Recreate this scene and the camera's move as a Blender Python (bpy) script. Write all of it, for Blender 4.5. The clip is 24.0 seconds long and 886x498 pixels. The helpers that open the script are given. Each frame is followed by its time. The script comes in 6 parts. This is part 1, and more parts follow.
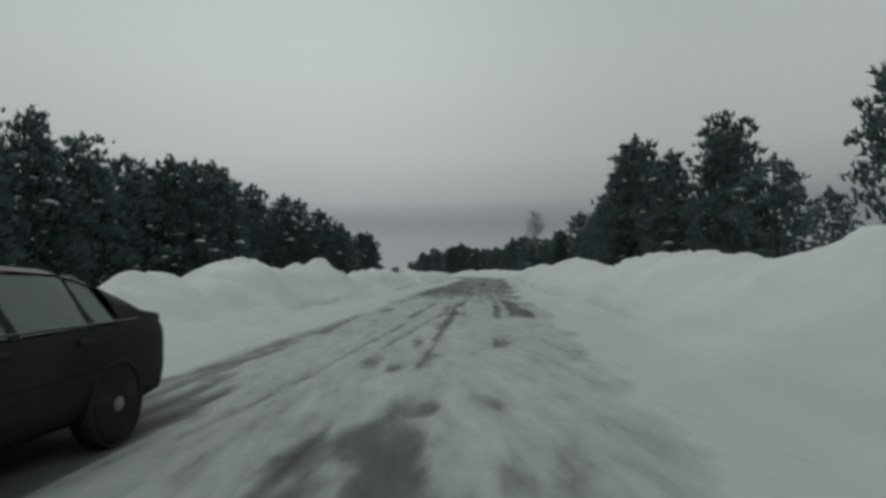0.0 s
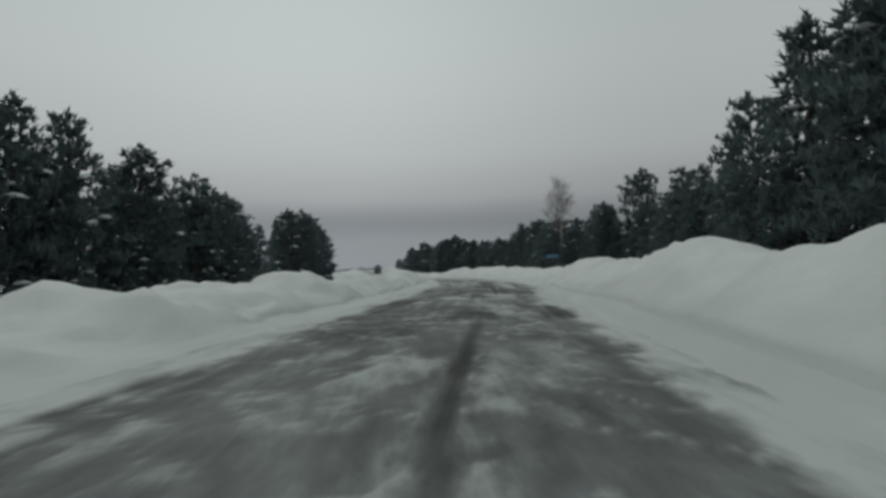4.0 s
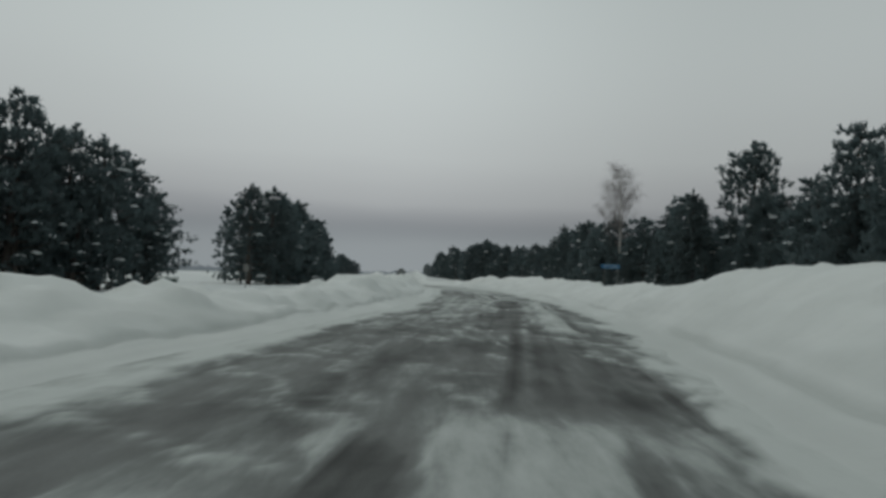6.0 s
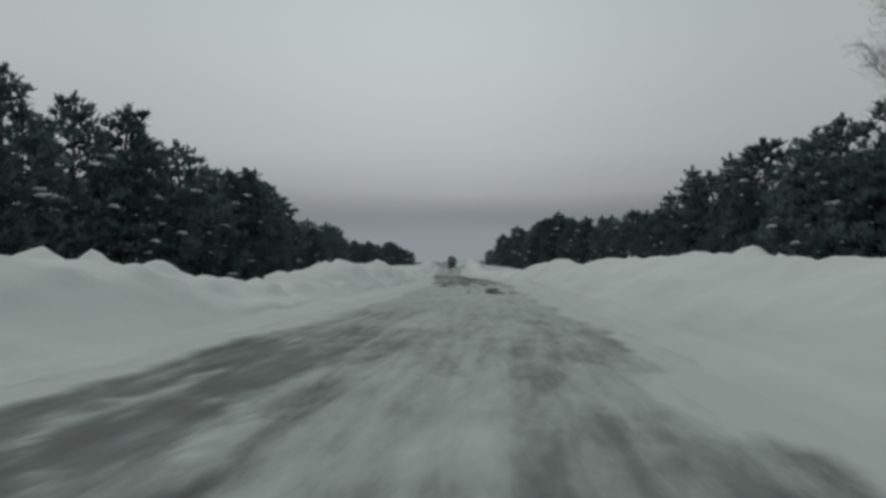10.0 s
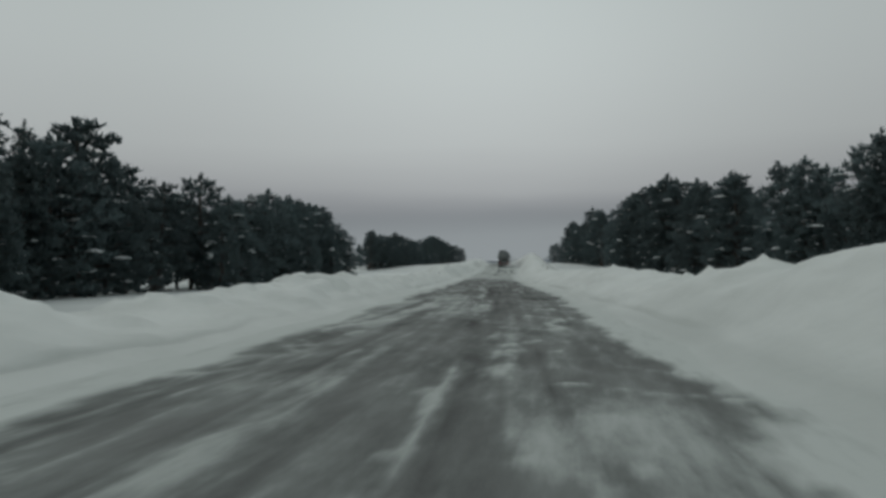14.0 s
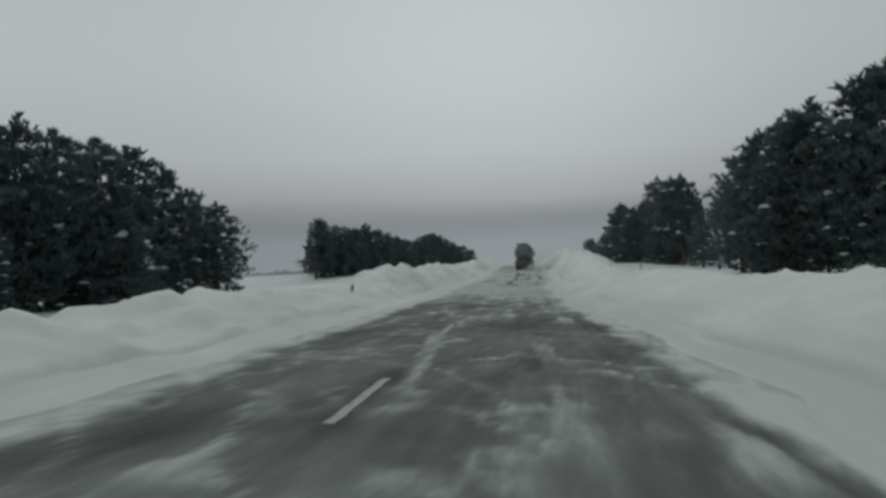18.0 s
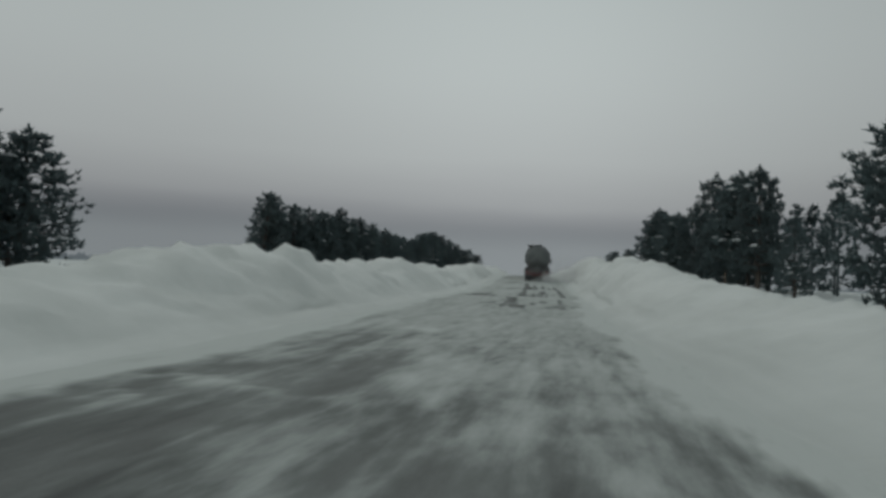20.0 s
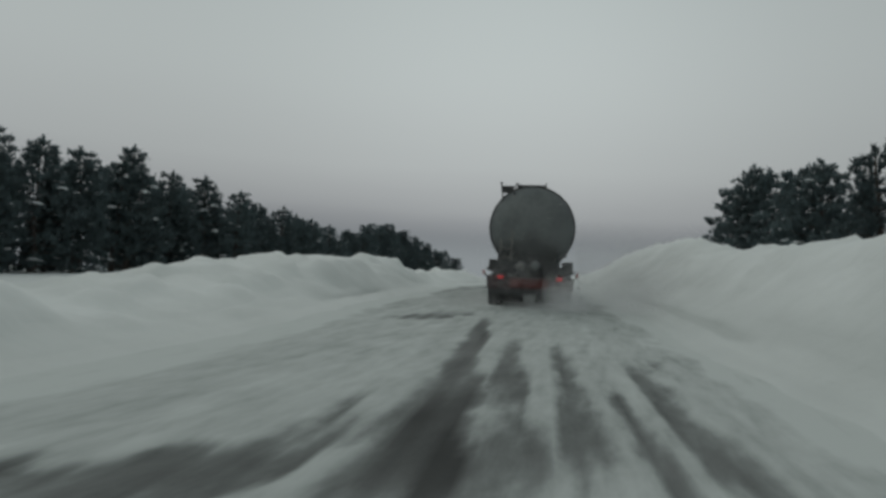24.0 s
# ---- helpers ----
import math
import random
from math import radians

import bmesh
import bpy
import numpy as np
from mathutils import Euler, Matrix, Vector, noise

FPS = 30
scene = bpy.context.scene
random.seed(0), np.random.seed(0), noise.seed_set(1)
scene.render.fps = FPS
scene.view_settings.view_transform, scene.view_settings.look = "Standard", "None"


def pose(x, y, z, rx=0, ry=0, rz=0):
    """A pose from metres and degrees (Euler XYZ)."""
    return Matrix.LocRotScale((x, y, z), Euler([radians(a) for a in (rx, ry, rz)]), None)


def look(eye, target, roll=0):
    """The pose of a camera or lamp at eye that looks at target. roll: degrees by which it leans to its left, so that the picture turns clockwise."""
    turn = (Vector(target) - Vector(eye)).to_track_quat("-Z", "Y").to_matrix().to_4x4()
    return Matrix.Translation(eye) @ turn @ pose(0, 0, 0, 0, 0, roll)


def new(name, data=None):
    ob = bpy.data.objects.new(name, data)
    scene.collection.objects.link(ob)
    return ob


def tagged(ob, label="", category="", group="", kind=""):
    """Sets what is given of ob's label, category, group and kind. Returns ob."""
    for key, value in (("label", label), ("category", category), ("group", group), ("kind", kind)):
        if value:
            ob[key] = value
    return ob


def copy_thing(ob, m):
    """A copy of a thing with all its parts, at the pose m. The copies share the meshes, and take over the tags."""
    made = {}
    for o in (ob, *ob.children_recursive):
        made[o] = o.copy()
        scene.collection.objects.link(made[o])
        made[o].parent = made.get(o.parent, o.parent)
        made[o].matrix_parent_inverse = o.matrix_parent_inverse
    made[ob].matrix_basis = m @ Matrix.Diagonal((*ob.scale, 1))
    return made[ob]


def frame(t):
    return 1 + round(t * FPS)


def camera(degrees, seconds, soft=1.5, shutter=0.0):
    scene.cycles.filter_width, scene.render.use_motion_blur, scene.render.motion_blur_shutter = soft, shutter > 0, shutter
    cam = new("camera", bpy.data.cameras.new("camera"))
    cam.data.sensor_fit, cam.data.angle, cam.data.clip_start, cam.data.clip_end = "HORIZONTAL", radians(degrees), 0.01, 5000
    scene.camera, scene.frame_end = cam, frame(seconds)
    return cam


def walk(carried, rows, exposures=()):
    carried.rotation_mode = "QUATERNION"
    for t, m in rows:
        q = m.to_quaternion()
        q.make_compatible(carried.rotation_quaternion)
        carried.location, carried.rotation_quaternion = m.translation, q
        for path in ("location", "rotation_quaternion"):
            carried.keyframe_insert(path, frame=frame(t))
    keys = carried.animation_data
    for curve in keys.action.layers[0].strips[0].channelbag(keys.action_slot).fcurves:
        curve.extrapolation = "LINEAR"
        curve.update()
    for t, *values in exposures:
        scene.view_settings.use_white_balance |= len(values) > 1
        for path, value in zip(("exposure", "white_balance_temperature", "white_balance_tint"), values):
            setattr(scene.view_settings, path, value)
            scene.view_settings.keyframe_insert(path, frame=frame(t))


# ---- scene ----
cam = camera(68.0, 24.0, soft=3.3, shutter=0.08)
# seconds, x, y, z, yaw to the left, pitch up, lean
PATH = [
    (0, 0.000, 0.004, 1.197, -3.72, 2.14, -0.83),
    (0.5, 0.982, 7.104, 1.202, -3.54, 2.71, 2.49),
    (1, 1.962, 14.275, 1.209, -3.41, 2.35, 1.83),
    (1.5, 2.916, 21.232, 1.222, -3.13, 2.69, 1.06),
    (3.5, 5.906, 45.757, 1.242, -4.50, 2.41, -0.69),
    (4, 6.905, 52.169, 1.263, -3.71, 2.03, -1.29),
    (4.5, 7.882, 58.516, 1.290, -3.07, 1.95, -0.36),
    (5, 8.826, 64.650, 1.323, -3.10, 2.31, 0.44),
    (5.5, 9.755, 70.734, 1.356, -1.66, 2.71, 1.05),
    (6, 10.668, 76.944, 1.385, -0.51, 2.62, 1.88),
    (6.5, 11.531, 83.115, 1.403, -0.00, 0.86, 2.42),
    (7, 12.341, 89.243, 1.409, 1.49, 0.23, 1.25),
    (7.5, 13.059, 95.388, 1.407, 2.00, 0.78, 0.60),
    (8, 13.716, 101.610, 1.405, 2.33, 0.90, 0.33),
    (8.5, 14.303, 107.983, 1.404, 3.42, 1.12, 0.50),
    (9, 14.782, 114.435, 1.407, 4.54, 1.71, 2.06),
    (9.5, 15.182, 120.836, 1.417, 4.92, 1.71, 0.65),
    (11.5, 15.345, 146.326, 1.554, 9.06, 0.92, 0.32),
    (12, 15.008, 153.070, 1.512, 10.13, 0.88, -1.06),
    (12.5, 14.603, 159.616, 1.461, 10.50, 1.37, -0.96),
    (13, 14.154, 166.258, 1.409, 11.27, 1.57, -0.45),
    (13.5, 13.641, 172.935, 1.365, 11.23, 1.23, 0.15),
    (14, 13.059, 179.639, 1.325, 11.45, 1.54, -0.45),
    (14.5, 12.410, 186.385, 1.287, 11.56, 2.35, -0.09),
    (15, 11.706, 193.089, 1.251, 11.29, 2.45, -0.20),
    (15.5, 10.981, 199.720, 1.215, 11.82, 2.10, -1.12),
    (16, 10.246, 206.111, 1.176, 12.23, 2.39, -0.62),
    (16.5, 9.501, 212.234, 1.137, 13.83, 2.91, 1.23),
    (17, 8.750, 218.311, 1.086, 14.49, 2.94, 0.21),
    (17.5, 7.996, 224.371, 1.027, 14.33, 3.34, 1.76),
    (18, 7.273, 230.591, 0.971, 13.03, 2.13, -1.80),
    (18.5, 6.583, 236.686, 0.925, 12.45, 3.12, -2.01),
    (19, 5.915, 242.567, 0.893, 13.21, 4.30, -0.48),
    (19.5, 5.270, 248.242, 0.869, 14.27, 3.43, 2.52),
    (21.5, 2.747, 269.473, 1.003, 13.45, 1.11, 2.42),
    (22, 2.174, 275.376, 1.085, 12.62, 1.54, 2.16),
    (22.5, 1.629, 281.400, 1.178, 12.37, 1.85, 1.33),
    (23, 1.101, 287.420, 1.285, 14.04, 2.93, 3.05),
    (23.5, 0.559, 293.639, 1.402, 13.66, 2.92, 2.24),
    (24, -0.003, 299.996, 1.523, 13.75, 3.39, 2.91),
]


def drive(x, y, z, yaw, pitch, lean):
    a, b = radians(yaw), radians(pitch)
    way = Vector((-math.sin(a) * math.cos(b), math.cos(a) * math.cos(b), math.sin(b)))
    return look((x, y, z), Vector((x, y, z)) + way, lean)


walk(cam, [(t, drive(*row)) for t, *row in PATH], [(0, 0.04), (1, 0.0), (4, 0.06), (7, 0.09), (8, 0.05), (12, 0.05), (17, 0.06), (18, 0.07), (19, -0.07), (22, -0.12), (23, -0.05), (24, -0.04)])

# ---- sky and light: a low overcast with a dark bank of cloud over the horizon ----
world = bpy.data.worlds.new("overcast")
scene.world = world
world.use_nodes = True
wn, wl = world.node_tree.nodes, world.node_tree.links
wn.clear()
w_out, w_bg = wn.new("ShaderNodeOutputWorld"), wn.new("ShaderNodeBackground")
w_sky = wn.new("ShaderNodeTexSky")
w_sky.sky_type, w_sky.sun_disc = "NISHITA", False
w_sky.sun_elevation, w_sky.sun_rotation = radians(32), radians(200)
w_sky.air_density, w_sky.dust_density = 2.0, 6.0
w_co, w_sep, w_ramp = wn.new("ShaderNodeTexCoord"), wn.new("ShaderNodeSeparateXYZ"), wn.new("ShaderNodeValToRGB")
w_mix, w_dim = wn.new("ShaderNodeMixRGB"), wn.new("ShaderNodeMixRGB")
w_noise, w_add, w_scale, w_map = wn.new("ShaderNodeTexNoise"), wn.new("ShaderNodeMath"), wn.new("ShaderNodeMath"), wn.new("ShaderNodeMapping")
SKY = ((0, (0.273, 0.302, 0.316)), (0.048, (0.268, 0.297, 0.312)), (0.068, (0.221, 0.245, 0.263)), (0.085, (0.231, 0.25, 0.269)), (0.115, (0.348, 0.366, 0.381)),
       (0.18, (0.459, 0.486, 0.49)), (0.32, (0.542, 0.59, 0.584)), (0.5, (0.457, 0.51, 0.506)), (1, (0.358, 0.4, 0.395)))
ramp = w_ramp.color_ramp
ramp.interpolation = "B_SPLINE"
while len(ramp.elements) < len(SKY):
    ramp.elements.new(0.5)
for e, (at, c) in zip(ramp.elements, SKY):
    e.position, e.color = at, (*c, 1)
w_map.inputs["Scale"].default_value = (1.5, 1.5, 9)
w_noise.inputs["Scale"].default_value, w_noise.inputs["Detail"].default_value = 1.6, 4
w_scale.operation, w_scale.inputs[1].default_value = "MULTIPLY_ADD", 0.03
w_scale.inputs[2].default_value = -0.015
w_dim.blend_type, w_dim.inputs[0].default_value, w_dim.inputs[2].default_value = "MULTIPLY", 1.0, (0.08, 0.08, 0.08, 1)
w_mix.inputs[0].default_value = 0.06
wl.new(w_co.outputs["Generated"], w_sep.inputs[0])
wl.new(w_co.outputs["Generated"], w_map.inputs["Vector"])
wl.new(w_map.outputs[0], w_noise.inputs["Vector"])
wl.new(w_noise.outputs["Fac"], w_scale.inputs[0])
wl.new(w_sep.outputs["Z"], w_add.inputs[0])
wl.new(w_scale.outputs[0], w_add.inputs[1])
wl.new(w_add.outputs[0], w_ramp.inputs["Fac"])
wl.new(w_sky.outputs[0], w_dim.inputs[1])
wl.new(w_ramp.outputs["Color"], w_mix.inputs[1])
wl.new(w_dim.outputs[0], w_mix.inputs[2])
# the sky is dimmed to either side as lens vignetting, most to the east
w_east, w_west, w_vignette, w_deep = wn.new("ShaderNodeMapRange"), wn.new("ShaderNodeMapRange"), wn.new("ShaderNodeMath"), wn.new("ShaderNodeVectorMath")
w_vignette.operation, w_deep.operation = "MULTIPLY", "SCALE"
for node, near, far, dim in ((w_east, -0.12, 0.42, 0.78), (w_west, -0.15, -0.65, 0.86)):
    node.interpolation_type = "SMOOTHSTEP"
    node.inputs["From Min"].default_value, node.inputs["From Max"].default_value = near, far
    node.inputs["To Min"].default_value, node.inputs["To Max"].default_value = 1.0, dim
    wl.new(w_sep.outputs["X"], node.inputs["Value"])
    wl.new(node.outputs[0], w_vignette.inputs[0 if node is w_east else 1])
wl.new(w_mix.outputs[0], w_deep.inputs[0])
wl.new(w_vignette.outputs[0], w_deep.inputs["Scale"])
wl.new(w_deep.outputs[0], w_bg.inputs["Color"])
w_bg.inputs["Strength"].default_value = 1.0
wl.new(w_bg.outputs[0], w_out.inputs[0])
sun_data = bpy.data.lights.new("sun", "SUN")
sun_data.energy, sun_data.angle, sun_data.color = 0.3, radians(25), (1.0, 0.97, 0.93)
sun = new("sun", sun_data)
sun.matrix_world = look((0, 0, 80), Vector((0, 0, 80)) + Vector((0.29, -0.8, -0.53)))


# ---- materials ----
def material(name, base, rough=0.6, metal=0.0, vary=0.15, scale=4.0, bump=0.0, bump_scale=30.0, second=None, ramp_at=(0.35, 0.7), spec=0.5, random_value=0.0, coords="Object", stretch=(1, 1, 1)):
    """A surface whose base colour drifts to a second one over noise at two scales, with fine relief."""
    m = bpy.data.materials.new(name)
    m.use_nodes = True
    n, l = m.node_tree.nodes, m.node_tree.links
    bsdf = n["Principled BSDF"]
    bsdf.inputs["Roughness"].default_value, bsdf.inputs["Metallic"].default_value = rough, metal
    bsdf.inputs["Specular IOR Level"].default_value = spec
    co, mp = n.new("ShaderNodeTexCoord"), n.new("ShaderNodeMapping")
    mp.inputs["Scale"].default_value = stretch
    l.new(co.outputs[coords], mp.inputs["Vector"])
    big, small, rmp, mix, fine = n.new("ShaderNodeTexNoise"), n.new("ShaderNodeTexNoise"), n.new("ShaderNodeValToRGB"), n.new("ShaderNodeMixRGB"), n.new("ShaderNodeMixRGB")
    big.inputs["Scale"].default_value, big.inputs["Detail"].default_value = scale, 5
    small.inputs["Scale"].default_value, small.inputs["Detail"].default_value = bump_scale, 4
    for t in (big, small):
        l.new(mp.outputs[0], t.inputs["Vector"])
    rmp.color_ramp.elements[0].position, rmp.color_ramp.elements[1].position = ramp_at
    l.new(big.outputs["Fac"], rmp.inputs["Fac"])
    second = second or tuple(c * (1 - vary * 2) for c in base)
    mix.inputs[1].default_value, mix.inputs[2].default_value = (*base, 1), (*second, 1)
    l.new(rmp.outputs["Color"], mix.inputs[0])
    fine.blend_type, fine.inputs[0].default_value = "OVERLAY", vary
    l.new(mix.outputs[0], fine.inputs[1])
    l.new(small.outputs["Fac"], fine.inputs[2])
    last = fine
    if random_value:
        info, hsv, rng = n.new("ShaderNodeObjectInfo"), n.new("ShaderNodeHueSaturation"), n.new("ShaderNodeMapRange")
        rng.inputs["To Min"].default_value, rng.inputs["To Max"].default_value = 1 - random_value, 1 + random_value
        l.new(info.outputs["Random"], rng.inputs["Value"])
        l.new(rng.outputs[0], hsv.inputs["Value"])
        l.new(fine.outputs[0], hsv.inputs["Color"])
        last = hsv
    l.new(last.outputs[0], bsdf.inputs["Base Color"])
    if bump:
        b = n.new("ShaderNodeBump")
        b.inputs["Strength"].default_value, b.inputs["Distance"].default_value = 0.8, bump
        l.new(small.outputs["Fac"], b.inputs["Height"])
        l.new(b.outputs[0], bsdf.inputs["Normal"])
    return m


M = dict(
    snow=material("packed_snow", (0.725, 0.758, 0.748), 0.8, vary=0.10, scale=0.5, bump=0.035, bump_scale=3.0, second=(0.64, 0.672, 0.66), spec=0.2),
    field=material("field_snow", (0.68, 0.715, 0.71), 0.8, vary=0.08, scale=0.08, bump=0.06, bump_scale=1.2, second=(0.54, 0.575, 0.575), spec=0.2),
    fresh=material("branch_snow", (0.72, 0.75, 0.77), 0.8, vary=0.06, scale=3, bump=0.02, bump_scale=14, spec=0.2),
    needles=material("pine_needles", (0.108, 0.148, 0.156), 0.6, vary=0.12, scale=0.9, bump_scale=8, second=(0.122, 0.160, 0.166), random_value=0.22, spec=0.5),
    spruce=material("spruce_needles", (0.100, 0.138, 0.144), 0.6, vary=0.12, scale=0.9, bump_scale=8, second=(0.114, 0.150, 0.154), random_value=0.22, spec=0.5),
    bark=material("pine_bark", (0.085, 0.072, 0.062), 0.85, vary=0.3, scale=3, bump=0.03, bump_scale=16, second=(0.05, 0.042, 0.038), stretch=(1, 1, 0.35)),
    birch=material("birch_bark", (0.50, 0.48, 0.45), 0.7, vary=0.25, scale=3.5, bump=0.01, bump_scale=20, second=(0.10, 0.09, 0.085), ramp_at=(0.5, 0.62), stretch=(1, 1, 3)),
    twig=material("birch_twigs", (0.24, 0.225, 0.225), 0.8, vary=0.2, scale=2),
    tank=material("tank_steel", (0.165, 0.185, 0.187), 0.6, 0.15, vary=0.25, scale=0.9, bump=0.004, bump_scale=9, second=(0.09, 0.102, 0.105), ramp_at=(0.3, 0.75)),
    dark=material("dirty_frame", (0.040, 0.043, 0.045), 0.75, vary=0.3, scale=2.5, bump=0.004, bump_scale=20, second=(0.074, 0.077, 0.079), ramp_at=(0.45, 0.85)),
    orange=material("orange_panel", (0.15, 0.034, 0.032), 0.75, vary=0.3, scale=3, second=(0.06, 0.03, 0.03), ramp_at=(0.35, 0.7)),
    rubber=material("tyre_rubber", (0.016, 0.016, 0.017), 0.9, vary=0.2, scale=5, bump=0.004, bump_scale=40, second=(0.04, 0.04, 0.04), ramp_at=(0.5, 0.85), spec=0.2),
    rim=material("wheel_metal", (0.16, 0.165, 0.17), 0.55, 0.5, vary=0.2, scale=6, second=(0.12, 0.12, 0.12)),
    paint=material("car_paint", (0.006, 0.007, 0.010), 0.55, 0.0, vary=0.2, scale=1.6, second=(0.020, 0.020, 0.024), ramp_at=(0.4, 0.8), spec=0.14),
    bumper=material("red_dirty_beam", (0.052, 0.032, 0.035), 0.8, vary=0.3, scale=2.2, bump=0.004, bump_scale=20, second=(0.040, 0.036, 0.039), ramp_at=(0.4, 0.7)),
    cab=material("cab_paint", (0.13, 0.14, 0.15), 0.45, vary=0.2, scale=1.5, second=(0.08, 0.08, 0.08)),
    chrome=material("trim_chrome", (0.55, 0.55, 0.55), 0.25, 0.9, vary=0.1, scale=4),
    plastic=material("black_plastic", (0.014, 0.014, 0.015), 0.65, vary=0.2, scale=6, second=(0.024, 0.024, 0.024), spec=0.25),
    post=material("grey_post", (0.22, 0.22, 0.21), 0.65, 0.3, vary=0.2, scale=4, second=(0.14, 0.14, 0.135)),
    blue=material("sign_blue", (0.012, 0.11, 0.26), 0.5, vary=0.15, scale=3, second=(0.02, 0.13, 0.26)),
    white=material("sign_white", (0.30, 0.40, 0.48), 0.5, vary=0.1, scale=3),
    green=material("shed_green", (0.035, 0.085, 0.07), 0.7, vary=0.2, scale=2.5, bump=0.004, bump_scale=18),
    marking=material("worn_road_paint", (0.33, 0.345, 0.335), 0.7, vary=0.3, scale=5, bump=0.003, bump_scale=30, second=(0.20, 0.205, 0.20), ramp_at=(0.5, 0.75)),
    wood=material("weathered_stake", (0.16, 0.13, 0.10), 0.85, vary=0.25, scale=4, bump=0.005, bump_scale=25),
)


def darken_with(m, tint):
    """Darkens by the mesh's mask: road spray, plus painted vignetting on the snow banks."""
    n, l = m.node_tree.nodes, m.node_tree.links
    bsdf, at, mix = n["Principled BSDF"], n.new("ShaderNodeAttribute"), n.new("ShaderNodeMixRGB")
    at.attribute_name = "soil_vignette"
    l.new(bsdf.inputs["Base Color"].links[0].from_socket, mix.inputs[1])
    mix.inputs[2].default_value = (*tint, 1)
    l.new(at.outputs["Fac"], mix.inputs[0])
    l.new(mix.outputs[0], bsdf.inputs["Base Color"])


darken_with(M["snow"], (0.50, 0.532, 0.52))
darken_with(M["tank"], (0.055, 0.058, 0.060))


def let_light_through(m, share):
    """Thin needles pass part of the light that falls on them."""
    n, l = m.node_tree.nodes, m.node_tree.links
    bsdf, out = n["Principled BSDF"], n["Material Output"]
    thin, mix = n.new("ShaderNodeBsdfTranslucent"), n.new("ShaderNodeMixShader")
    l.new(bsdf.inputs["Base Color"].links[0].from_socket, thin.inputs["Color"])
    mix.inputs[0].default_value = share
    l.new(bsdf.outputs[0], mix.inputs[1])
    l.new(thin.outputs[0], mix.inputs[2])
    l.new(mix.outputs[0], out.inputs["Surface"])


M["flake"] = material("snow_flakes", (0.78, 0.79, 0.80), 0.9, vary=0.03, scale=2, spec=0.1)
let_light_through(M["flake"], 0.5)
let_light_through(M["needles"], 0.5)
let_light_through(M["spruce"], 0.5)


def glass_material(clear=0.75, tint=(0.55, 0.62, 0.62)):
    m = bpy.data.materials.new("tinted_glass")
    m.use_nodes = True
    b = m.node_tree.nodes["Principled BSDF"]
    b.inputs["Base Color"].default_value = (*tint, 1)
    b.inputs["Roughness"].default_value, b.inputs["Transmission Weight"].default_value, b.inputs["IOR"].default_value = 0.06, clear, 1.45
    return m


def lamp_material(name, base, glow, strength):
    m = bpy.data.materials.new(name)
    m.use_nodes = True
    b = m.node_tree.nodes["Principled BSDF"]
    b.inputs["Base Color"].default_value, b.inputs["Roughness"].default_value = (*base, 1), 0.3
    b.inputs["Emission Color"].default_value, b.inputs["Emission Strength"].default_value = (*glow, 1), strength
    return m


M["glass"] = glass_material()
M["car_glass"] = glass_material(0.6, (0.26, 0.31, 0.295))
M["seat"] = material("seat_cloth", (0.03, 0.03, 0.032), 0.9, vary=0.2, scale=8, bump=0.002, bump_scale=60)
M["tail"] = lamp_material("lit_tail_lamp", (0.45, 0.02, 0.02), (1.0, 0.07, 0.09), 0.2)
M["lens"] = lamp_material("unlit_lens", (0.25, 0.02, 0.02), (0, 0, 0), 0.0)
M["clear"] = lamp_material("clear_lens", (0.5, 0.5, 0.5), (0, 0, 0), 0.0)


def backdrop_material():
    """Woods far off, with haze put in as an even grey-blue glow."""
    m = bpy.data.materials.new("haze_glow_woods")
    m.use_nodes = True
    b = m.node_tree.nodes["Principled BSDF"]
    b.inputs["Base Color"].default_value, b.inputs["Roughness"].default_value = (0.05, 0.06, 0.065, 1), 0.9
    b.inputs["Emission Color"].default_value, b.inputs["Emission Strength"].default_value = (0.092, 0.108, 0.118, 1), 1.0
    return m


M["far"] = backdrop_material()


